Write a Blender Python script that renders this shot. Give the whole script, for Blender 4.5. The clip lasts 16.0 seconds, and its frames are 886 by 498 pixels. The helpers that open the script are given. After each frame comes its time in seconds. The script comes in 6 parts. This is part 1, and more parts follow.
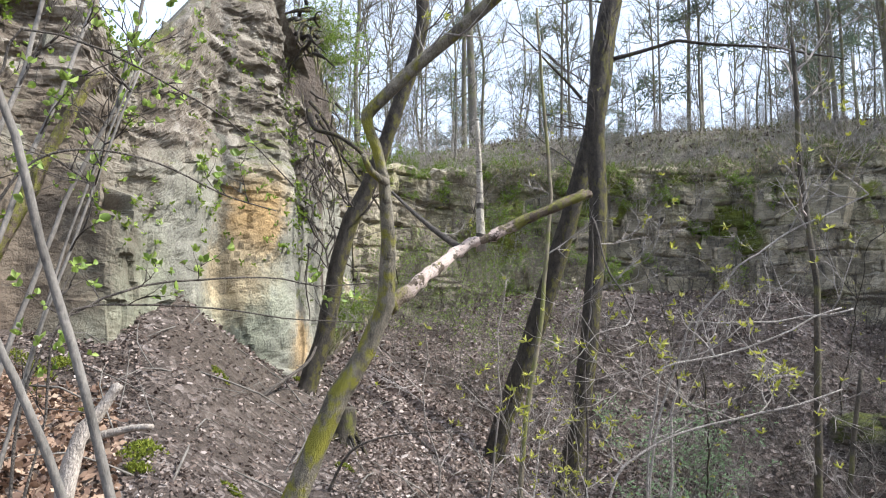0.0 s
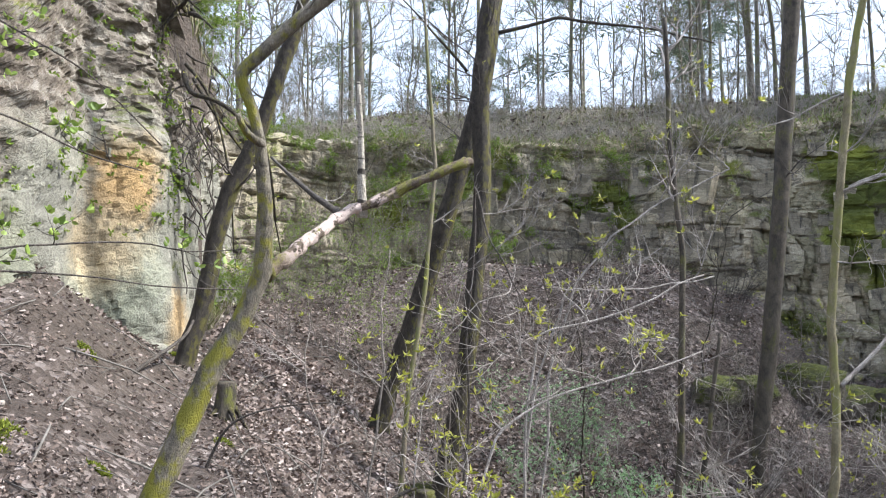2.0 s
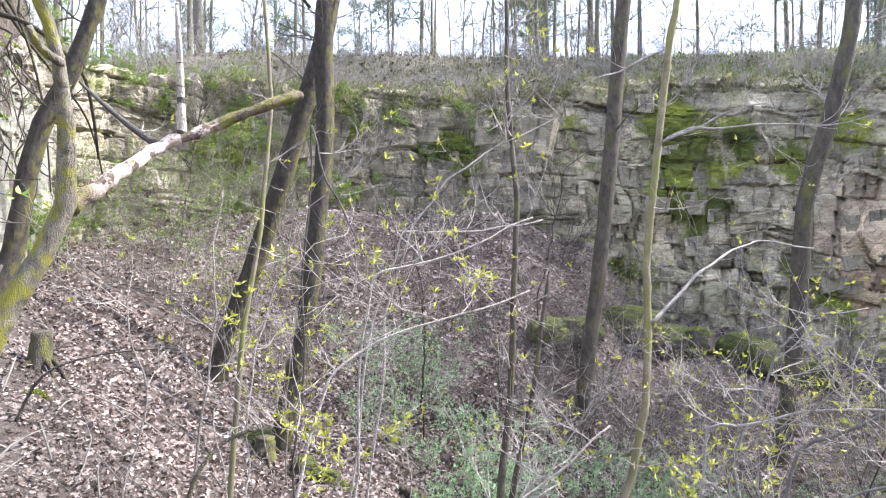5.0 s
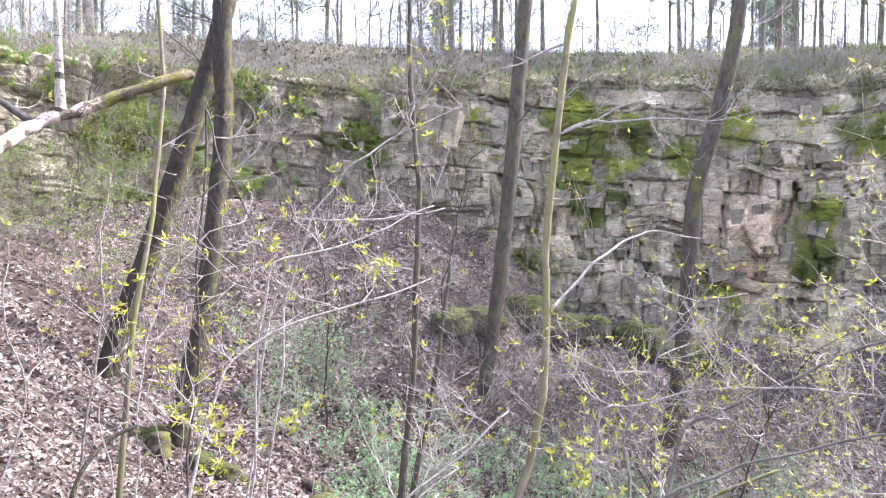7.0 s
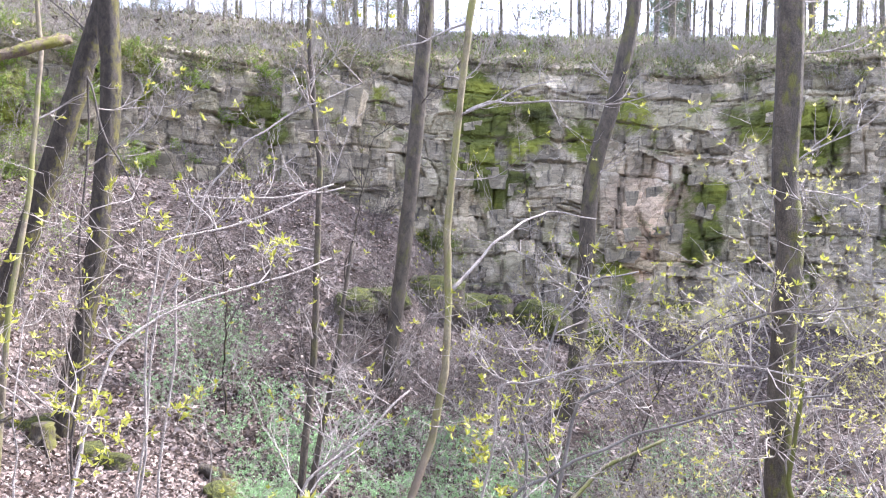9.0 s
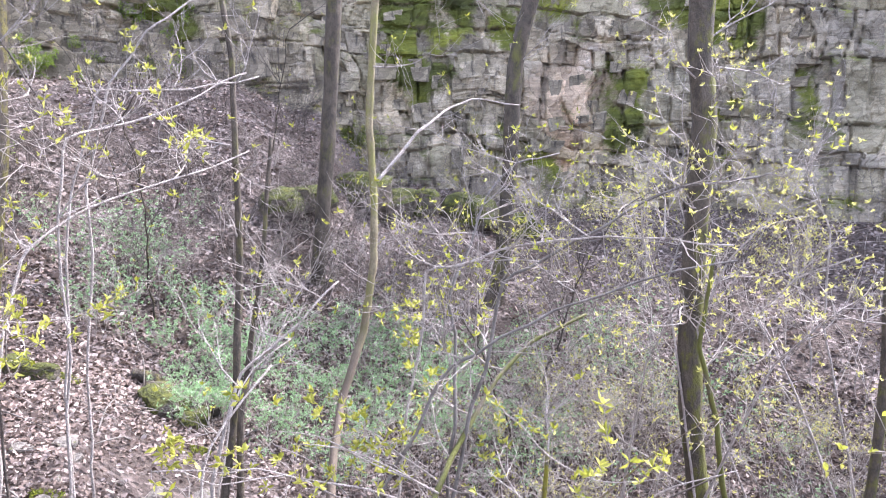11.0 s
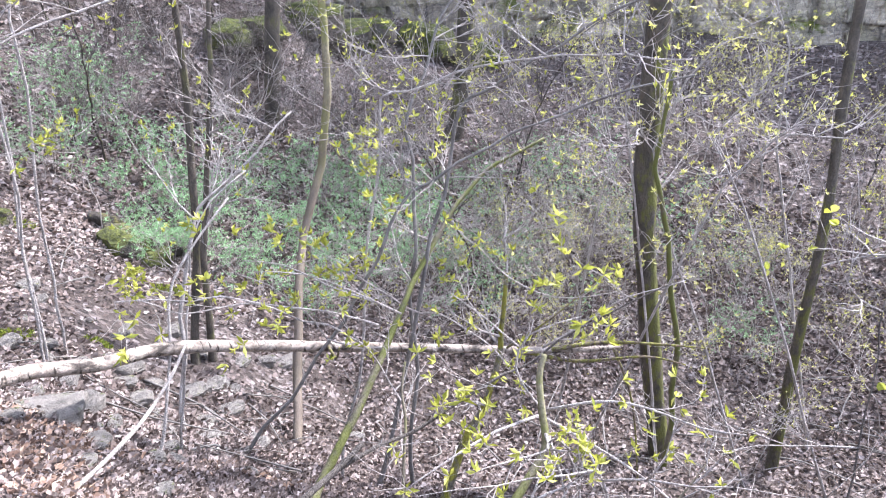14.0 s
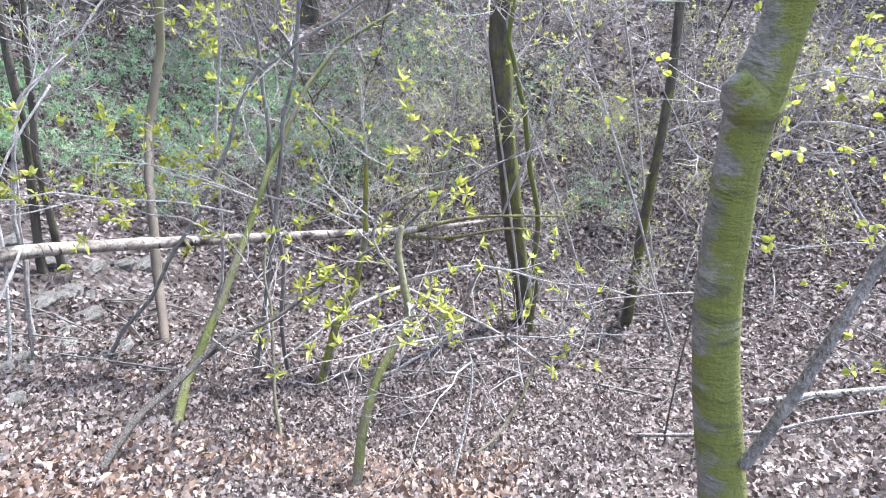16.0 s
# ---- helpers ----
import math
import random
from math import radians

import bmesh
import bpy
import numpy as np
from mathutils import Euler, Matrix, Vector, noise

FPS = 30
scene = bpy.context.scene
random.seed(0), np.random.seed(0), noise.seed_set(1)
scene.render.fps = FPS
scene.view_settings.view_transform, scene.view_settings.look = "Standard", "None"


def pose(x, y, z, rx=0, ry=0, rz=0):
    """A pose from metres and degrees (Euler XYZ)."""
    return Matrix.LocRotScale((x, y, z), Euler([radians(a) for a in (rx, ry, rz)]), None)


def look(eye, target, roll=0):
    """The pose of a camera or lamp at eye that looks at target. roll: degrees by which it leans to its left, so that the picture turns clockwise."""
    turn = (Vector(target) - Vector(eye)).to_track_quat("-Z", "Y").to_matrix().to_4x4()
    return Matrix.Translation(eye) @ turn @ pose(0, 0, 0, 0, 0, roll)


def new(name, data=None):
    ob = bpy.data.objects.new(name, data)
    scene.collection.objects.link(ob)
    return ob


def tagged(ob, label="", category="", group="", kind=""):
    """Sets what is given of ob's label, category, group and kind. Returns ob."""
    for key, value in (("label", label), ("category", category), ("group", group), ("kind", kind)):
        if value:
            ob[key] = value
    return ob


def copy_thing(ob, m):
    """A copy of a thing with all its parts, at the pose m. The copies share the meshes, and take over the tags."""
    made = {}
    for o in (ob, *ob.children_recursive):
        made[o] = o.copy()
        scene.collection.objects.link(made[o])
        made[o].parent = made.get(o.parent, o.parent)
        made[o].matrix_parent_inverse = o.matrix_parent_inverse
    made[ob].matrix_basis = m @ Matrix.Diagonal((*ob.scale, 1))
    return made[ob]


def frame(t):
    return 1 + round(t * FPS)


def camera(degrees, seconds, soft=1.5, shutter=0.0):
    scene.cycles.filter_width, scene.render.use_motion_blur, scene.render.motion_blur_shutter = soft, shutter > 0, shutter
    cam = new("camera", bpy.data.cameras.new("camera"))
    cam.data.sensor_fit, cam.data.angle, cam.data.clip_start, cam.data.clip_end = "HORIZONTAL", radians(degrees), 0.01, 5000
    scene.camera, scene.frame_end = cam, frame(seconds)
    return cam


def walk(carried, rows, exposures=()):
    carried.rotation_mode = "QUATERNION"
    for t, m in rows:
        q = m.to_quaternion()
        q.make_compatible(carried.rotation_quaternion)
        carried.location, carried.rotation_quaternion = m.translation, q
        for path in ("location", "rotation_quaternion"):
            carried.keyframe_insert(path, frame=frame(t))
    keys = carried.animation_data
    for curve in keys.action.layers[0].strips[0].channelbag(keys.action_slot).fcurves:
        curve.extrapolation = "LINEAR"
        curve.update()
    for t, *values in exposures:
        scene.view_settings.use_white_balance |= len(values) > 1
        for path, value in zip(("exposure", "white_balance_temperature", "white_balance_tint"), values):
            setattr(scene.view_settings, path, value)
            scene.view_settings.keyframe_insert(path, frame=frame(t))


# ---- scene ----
cam = camera(62.04, 16.0, 1.1)
PATH = [
    (0, pose(-0.000, -0.000, 1.600, 95.70, -0.00, -0.00)),
    (0.5, pose(0.001, 0.010, 1.592, 95.21, 0.10, -2.99)),
    (1, pose(0.008, 0.021, 1.586, 94.88, 0.18, -4.83)),
    (1.5, pose(0.029, 0.023, 1.569, 94.27, 0.22, -6.80)),
    (2, pose(0.036, 0.034, 1.562, 93.67, 0.50, -8.70)),
    (2.5, pose(0.055, 0.038, 1.552, 93.07, 0.40, -10.60)),
    (3, pose(0.090, 0.048, 1.540, 92.33, 0.72, -13.46)),
    (3.5, pose(0.106, 0.050, 1.532, 92.33, 0.46, -16.05)),
    (4, pose(0.120, 0.039, 1.524, 91.53, 0.07, -17.49)),
    (6.5, pose(0.188, 0.048, 1.474, 88.38, 0.54, -25.53)),
    (7, pose(0.197, 0.037, 1.469, 89.02, 0.15, -27.46)),
    (7.5, pose(0.213, 0.039, 1.467, 88.28, 0.07, -29.12)),
    (8, pose(0.235, 0.040, 1.460, 88.11, 0.17, -31.52)),
    (8.5, pose(0.238, 0.042, 1.457, 87.82, 0.44, -32.72)),
    (9, pose(0.245, 0.052, 1.458, 87.52, -0.09, -34.80)),
    (11.5, pose(0.277, 0.028, 1.357, 77.32, 1.48, -41.20)),
    (12, pose(0.275, 0.033, 1.345, 75.12, 1.56, -41.01)),
    (12.5, pose(0.283, 0.025, 1.329, 72.94, 1.57, -41.71)),
    (13, pose(0.281, 0.024, 1.314, 70.84, 2.01, -42.56)),
    (13.5, pose(0.291, 0.022, 1.298, 69.10, 2.36, -42.91)),
    (14, pose(0.297, 0.021, 1.282, 66.99, 2.52, -43.85)),
    (14.5, pose(0.300, 0.015, 1.262, 64.75, 2.21, -44.61)),
    (15, pose(0.321, 0.005, 1.237, 63.31, 1.98, -47.08)),
    (15.5, pose(0.345, -0.022, 1.201, 60.69, 1.99, -51.68)),
    (16, pose(0.357, -0.041, 1.175, 58.31, 1.44, -54.25)),
]
EXPOSURES = [(0.0, 0.9, 5900, 10), (4.0, 1.5, 5750, 11), (6.5, 2.1, 5750, 21), (9.0, 2.12, 5720, 22), (11.5, 2.15, 5700, 23), (14.0, 1.99, 5520, 19), (16.0, 1.94, 5320, 12)]
walk(cam, PATH, EXPOSURES)

# ---------------------------------------------------------------- light
SUN_AZ, SUN_EL = 98.0, 47.0          # degrees clockwise from y, and above the horizon
world = bpy.data.worlds.new("sky")
scene.world = world
world.use_nodes = True
wn = world.node_tree.nodes
sky = wn.new("ShaderNodeTexSky")
sky.sky_type = 'NISHITA'
sky.sun_disc = False
sky.sun_elevation, sky.sun_rotation = radians(SUN_EL), radians(SUN_AZ)
sky.air_density, sky.dust_density, sky.ozone_density = 1.0, 3.0, 1.0
veil = wn.new("ShaderNodeMix")                 # a thin bright veil of high cloud over the blue
veil.data_type = 'RGBA'
veil.inputs[0].default_value = 0.45
veil.inputs[7].default_value = (6.8, 7.0, 7.4, 1.0)
world.node_tree.links.new(sky.outputs[0], veil.inputs[6])
world.node_tree.links.new(veil.outputs[2], wn["Background"].inputs[0])
wn["Background"].inputs[1].default_value = 0.15
sun_data = bpy.data.lights.new("sun", 'SUN')
sun_data.energy, sun_data.angle, sun_data.color = 4.5, radians(3.0), (1.0, 0.93, 0.82)
sun = new("sun", sun_data)
sa, se = radians(SUN_AZ), radians(SUN_EL)
sun.matrix_world = look((30 * math.sin(sa) * math.cos(se), 30 * math.cos(sa) * math.cos(se), 30 * math.sin(se)), (0, 0, 0))


# ---------------------------------------------------------------- materials
def nodes_of(name):
    m = bpy.data.materials.new(name)
    m.use_nodes = True
    t = m.node_tree
    return m, t, t.nodes["Principled BSDF"]


def noise_node(t, scale, detail=4.0, rough=0.6, distort=0.0, vec=None):
    n = t.nodes.new("ShaderNodeTexNoise")
    n.inputs["Scale"].default_value, n.inputs["Detail"].default_value = scale, detail
    n.inputs["Roughness"].default_value, n.inputs["Distortion"].default_value = rough, distort
    if vec is not None:
        t.links.new(vec, n.inputs["Vector"])
    return n.outputs["Fac"]


def ramp(t, fac, stops):
    r = t.nodes.new("ShaderNodeValToRGB")
    e = r.color_ramp.elements
    while len(e) < len(stops):
        e.new(0.5)
    for el, (p, c) in zip(e, stops):
        el.position, el.color = p, (*c, 1.0)
    t.links.new(fac, r.inputs[0])
    return r.outputs[0]


def mixc(t, fac, a, b, mode='MIX'):
    m = t.nodes.new("ShaderNodeMix")
    m.data_type, m.blend_type = 'RGBA', mode
    for sock, val in ((m.inputs[0], fac), (m.inputs[6], a), (m.inputs[7], b)):
        if isinstance(val, (int, float)):
            sock.default_value = val
        elif isinstance(val, tuple):
            sock.default_value = (*val, 1.0)
        else:
            t.links.new(val, sock)
    return m.outputs[2]


def math_node(t, op, a, b=0.0, clamp=False):
    m = t.nodes.new("ShaderNodeMath")
    m.operation, m.use_clamp = op, clamp
    for sock, val in zip(m.inputs, (a, b)):
        if isinstance(val, (int, float)):
            sock.default_value = val
        else:
            t.links.new(val, sock)
    return m.outputs[0]


def step_node(t, fac, lo, hi):
    m = t.nodes.new("ShaderNodeMapRange")
    m.interpolation_type = 'SMOOTHSTEP'
    m.inputs[1].default_value, m.inputs[2].default_value = lo, hi
    t.links.new(fac, m.inputs[0])
    return m.outputs[0]


def object_coords(t, stretch=(1, 1, 1)):
    c = t.nodes.new("ShaderNodeTexCoord")
    mp = t.nodes.new("ShaderNodeMapping")
    mp.inputs["Scale"].default_value = stretch
    t.links.new(c.outputs["Object"], mp.inputs["Vector"])
    return mp.outputs[0]


def add_bump(t, bsdf, height, strength, distance):
    b = t.nodes.new("ShaderNodeBump")
    b.inputs["Strength"].default_value, b.inputs["Distance"].default_value = strength, distance
    t.links.new(height, b.inputs["Height"])
    t.links.new(b.outputs[0], bsdf.inputs["Normal"])


def normal_z(t):
    g = t.nodes.new("ShaderNodeNewGeometry")
    s = t.nodes.new("ShaderNodeSeparateXYZ")
    t.links.new(g.outputs["Normal"], s.inputs[0])
    return s.outputs[2]


def bark(name, dark, light, moss=None, moss_from=0.55, band=None, scale=9.0, ring=None, stretch=(1, 1, 0.55), patch_scale=3.2, depth=0.03, patch_shape=(1.2, 1.2, 0.7), moss_side=None, band_from=0.56, bare=None, old=None, band_shape=(1.2, 1.2, 9), damp=None):
    """Bark: streaks along the trunk, fine grain, patches of moss."""
    m, t, b = nodes_of(name)
    v = object_coords(t, stretch)
    grain = noise_node(t, scale, 5, 0.65, 0.4, v)
    col = ramp(t, grain, [(0.3, dark), (0.7, light)])
    fine = noise_node(t, scale * 9, 3, 0.6, 0, v)
    col = mixc(t, 0.5, col, ramp(t, fine, [(0.3, (0.3, 0.3, 0.3)), (0.7, (1.4, 1.35, 1.3))]), 'MULTIPLY')
    if band:
        rings = noise_node(t, 3.0, 4, 0.6, 0.3, object_coords(t, band_shape))
        share = step_node(t, noise_node(t, 11, 5, 0.6, 0.2, object_coords(t)) if bare else rings, band_from, band_from + 0.06)
        if bare:                      # the bark is off round one spot
            near = t.nodes.new("ShaderNodeVectorMath")
            near.operation = 'DISTANCE'
            t.links.new(object_coords(t), near.inputs[0])
            near.inputs[1].default_value = bare[0]
            off = math_node(t, 'SUBTRACT', 1.0, step_node(t, near.outputs["Value"], bare[1] * 0.6, bare[1] * 1.3))
            share = math_node(t, 'MULTIPLY', share, off)
        col = mixc(t, share, col, band)
    if ring:
        lines = noise_node(t, 2.0, 4, 0.6, 0.5, object_coords(t, (3.5, 3.5, 17)))
    if moss:
        patch = noise_node(t, patch_scale, 5, 0.65, 0.2, object_coords(t, patch_shape))
        if moss_side:                 # more moss on the side that moss_side faces
            g = t.nodes.new("ShaderNodeNewGeometry")
            dot = t.nodes.new("ShaderNodeVectorMath")
            dot.operation = 'DOT_PRODUCT'
            t.links.new(g.outputs["Normal"], dot.inputs[0])
            dot.inputs[1].default_value = moss_side
            patch = math_node(t, 'ADD', patch, dot.outputs["Value"])
        if damp:                      # moss thickens towards the damp foot
            sz = t.nodes.new("ShaderNodeSeparateXYZ")
            t.links.new(object_coords(t), sz.inputs[0])
            patch = math_node(t, 'ADD', patch, math_node(t, 'MULTIPLY', math_node(t, 'SUBTRACT', 1.0, step_node(t, sz.outputs[2], damp[0], damp[1])), damp[2]))
        if bare:
            patch = math_node(t, 'SUBTRACT', patch, math_node(t, 'MULTIPLY', off, 0.12))
        mc = mixc(t, noise_node(t, 45, 3), tuple(c * 0.45 for c in moss), moss)
        col = mixc(t, step_node(t, patch, moss_from - 0.08, moss_from + 0.1), col, mc)
    if old:                           # the older bark low on the stem is brown
        sz = t.nodes.new("ShaderNodeSeparateXYZ")
        t.links.new(object_coords(t), sz.inputs[0])
        age = math_node(t, 'SUBTRACT', 1.0, step_node(t, math_node(t, 'ADD', sz.outputs[2], math_node(t, 'MULTIPLY', noise_node(t, 3.0, 4), 0.8)), old[0], old[1]))
        col = mixc(t, math_node(t, 'MULTIPLY', age, 0.9), col, mixc(t, grain, old[2], tuple(c * 2.4 for c in old[2])))
    if ring:
        col = mixc(t, math_node(t, 'MULTIPLY', step_node(t, lines, 0.54, 0.62), 0.55), col, ring)
    t.links.new(col, b.inputs["Base Color"])
    b.inputs["Roughness"].default_value = 0.85
    height = math_node(t, 'ADD', grain, math_node(t, 'MULTIPLY', fine, 0.7))
    if ring:
        height = math_node(t, 'ADD', height, math_node(t, 'MULTIPLY', lines, 1.2))
    add_bump(t, b, height, 1.0, depth)
    return m


def leafy(name, stops, through_light=0.45, rough=0.55, blotch=0.0):
    """Thin leaves: each its own tint, light comes through."""
    m, t, b = nodes_of(name)
    g = t.nodes.new("ShaderNodeNewGeometry")
    col = ramp(t, g.outputs["Random Per Island"], stops)
    col = mixc(t, 0.5, col, ramp(t, noise_node(t, 75, 3), [(0.3, (0.5, 0.48, 0.46)), (0.7, (1.3, 1.28, 1.25))]), 'MULTIPLY')
    if blotch:                     # damp and dry patches of the litter
        col = mixc(t, blotch, col, ramp(t, noise_node(t, 1.7, 5, 0.65, 0.4), [(0.34, (0.74, 0.68, 0.65)), (0.5, (1.05, 1.02, 1.0)), (0.66, (1.45, 1.42, 1.4))]), 'MULTIPLY')
    t.links.new(col, b.inputs["Base Color"])
    b.inputs["Roughness"].default_value = rough
    if through_light:
        tr = t.nodes.new("ShaderNodeBsdfTranslucent")
        t.links.new(col, tr.inputs[0])
        mx = t.nodes.new("ShaderNodeMixShader")
        mx.inputs[0].default_value = through_light
        t.links.new(b.outputs[0], mx.inputs[1])
        t.links.new(tr.outputs[0], mx.inputs[2])
        t.links.new(mx.outputs[0], t.nodes["Material Output"].inputs[0])
    return m


def rock(name, stops, stain=None, moss_from=0.56, moss_up=0.25, scale=1.1, ochre=None, crack=0.4, cells=(2.6, 2.6, 2.2), tone=0.5, bedding=0.5, upper=None, mossy=(), moss_tint=1.0, relief=0.8, grime=1.0, slabs=0.0):
    """Bedded sandstone: broad tints, grime streaks, lichen grain, moss on ledges."""
    m, t, b = nodes_of(name)
    v = object_coords(t)
    broad = noise_node(t, scale, 6, 0.6, 0.5, v)
    col = ramp(t, broad, stops)
    streak = noise_node(t, 2.2, 5, 0.65, 0.6, object_coords(t, (1.6, 1.6, 0.3)))
    col = mixc(t, math_node(t, 'MULTIPLY', step_node(t, streak, 0.52, 0.72), grime), col, (0.10, 0.095, 0.085))
    if ochre:
        for (cx, cy, cz), rad, tint in ochre:
            mp = t.nodes.new("ShaderNodeVectorMath")
            mp.operation = 'DISTANCE'
            c = t.nodes.new("ShaderNodeTexCoord")
            t.links.new(c.outputs["Object"], mp.inputs[0])
            mp.inputs[1].default_value = (cx, cy, cz)
            d = math_node(t, 'ADD', mp.outputs["Value"], math_node(t, 'MULTIPLY', noise_node(t, 2.0, 5, 0.7, 0.5, v), rad * 1.6))
            fade = math_node(t, 'SUBTRACT', 1.0, step_node(t, d, rad * 1.1, rad * 1.9))
            col = mixc(t, math_node(t, 'MULTIPLY', fade, 0.85), col, tint)
    lam = noise_node(t, 3.0, 4, 0.6, 0.3, object_coords(t, (0.6, 0.6, 7)))
    col = mixc(t, bedding, col, ramp(t, lam, [(0.3, (0.5, 0.5, 0.5)), (0.65, (1.15, 1.12, 1.08))]), 'MULTIPLY')
    cell = t.nodes.new("ShaderNodeTexVoronoi")
    cell.inputs["Scale"].default_value, cell.inputs["Randomness"].default_value = 1.0, 0.9
    wob = t.nodes.new("ShaderNodeTexNoise")
    wob.inputs["Scale"].default_value, wob.inputs["Detail"].default_value = 1.8, 4.0
    t.links.new(v, wob.inputs["Vector"])
    bent = t.nodes.new("ShaderNodeVectorMath")
    bent.operation = 'MULTIPLY_ADD'
    bent.inputs[1].default_value = (1.4, 1.4, 1.4)
    t.links.new(wob.outputs["Color"], bent.inputs[0])
    t.links.new(object_coords(t, cells), bent.inputs[2])
    t.links.new(bent.outputs[0], cell.inputs["Vector"])
    sc = t.nodes.new("ShaderNodeSeparateColor")
    t.links.new(cell.outputs["Color"], sc.inputs[0])
    col = mixc(t, tone, col, ramp(t, sc.outputs[0], [(0.0, (0.45, 0.43, 0.42)), (0.5, (0.95, 0.93, 0.9)), (1.0, (1.95, 1.88, 1.78))]), 'MULTIPLY')
    edge = t.nodes.new("ShaderNodeTexVoronoi")
    edge.feature = 'DISTANCE_TO_EDGE'
    edge.inputs["Scale"].default_value, edge.inputs["Randomness"].default_value = 1.0, 0.9
    t.links.new(bent.outputs[0], edge.inputs["Vector"])
    if slabs:
        at = t.nodes.new("ShaderNodeAttribute")
        at.attribute_name = "slab"
        sb = t.nodes.new("ShaderNodeSeparateColor")
        t.links.new(at.outputs["Color"], sb.inputs[0])
        col = mixc(t, slabs, col, ramp(t, sb.outputs[0], [(0.0, (0.42, 0.41, 0.4)), (0.35, (0.8, 0.78, 0.75)), (0.7, (1.1, 1.07, 1.0)), (1.0, (1.75, 1.7, 1.6))]), 'MULTIPLY')
        col = mixc(t, math_node(t, 'MULTIPLY', step_node(t, sb.outputs[1], 0.72, 0.8), 0.5), col, (0.36, 0.33, 0.2))
    cracks = step_node(t, edge.outputs["Distance"], 0.0, 0.05)
    col = mixc(t, math_node(t, 'MULTIPLY', math_node(t, 'SUBTRACT', 1.0, cracks), crack), col, (0.03, 0.027, 0.023))
    fine = noise_node(t, 38, 5, 0.7, 0.0, v)
    col = mixc(t, 0.6, col, ramp(t, fine, [(0.3, (0.45, 0.45, 0.45)), (0.7, (1.3, 1.28, 1.24))]), 'MULTIPLY')
    if upper:                 # weathered, earth-washed rock above a level
        c = t.nodes.new("ShaderNodeTexCoord")
        sz = t.nodes.new("ShaderNodeSeparateXYZ")
        t.links.new(c.outputs["Object"], sz.inputs[0])
        hz = math_node(t, 'ADD', sz.outputs[2], math_node(t, 'MULTIPLY', noise_node(t, 0.9, 5, 0.65, 0.5, v), 3.0))
        wash = ramp(t, noise_node(t, 4.5, 6, 0.7, 0.4, v), [(0.38, (0.085, 0.066, 0.05)), (0.5, (0.175, 0.147, 0.115)), (0.61, (0.34, 0.31, 0.262))])
        col = mixc(t, math_node(t, 'MULTIPLY', step_node(t, hz, upper, upper + 0.8), 0.85), col, wash)
    patch = noise_node(t, 0.75, 5, 0.62, 0.4, v)
    up = math_node(t, 'MULTIPLY', normal_z(t), moss_up)
    cover = math_node(t, 'ADD', patch, up)
    for (cx, cy, cz), rad in mossy:
        mp = t.nodes.new("ShaderNodeVectorMath")
        mp.operation = 'DISTANCE'
        c = t.nodes.new("ShaderNodeTexCoord")
        t.links.new(c.outputs["Object"], mp.inputs[0])
        mp.inputs[1].default_value = (cx, cy, cz)
        fade = math_node(t, 'SUBTRACT', 1.0, step_node(t, mp.outputs["Value"], rad * 0.5, rad * 1.5))
        cover = math_node(t, 'ADD', cover, math_node(t, 'MULTIPLY', fade, 0.23))
    mask = step_node(t, cover, moss_from, moss_from + 0.13)
    green = ramp(t, noise_node(t, 9, 5, 0.7), [(0.3, (0.026, 0.03, 0.009)), (0.5, (0.075, 0.088, 0.012)), (0.7, (0.2, 0.215, 0.024))])
    if moss_tint != 1.0:
        green = mixc(t, 1.0, green, (moss_tint, moss_tint, moss_tint), 'MULTIPLY')
    col = mixc(t, mask, col, green)
    t.links.new(col, b.inputs["Base Color"])
    b.inputs["Roughness"].default_value = 0.92
    add_bump(t, b, math_node(t, 'ADD', math_node(t, 'ADD', math_node(t, 'ADD', fine, math_node(t, 'MULTIPLY', lam, bedding * 2)), math_node(t, 'MULTIPLY', cracks, crack)), noise_node(t, 9, 5, 0.7, 0.4, v)), relief, 0.05)
    return m


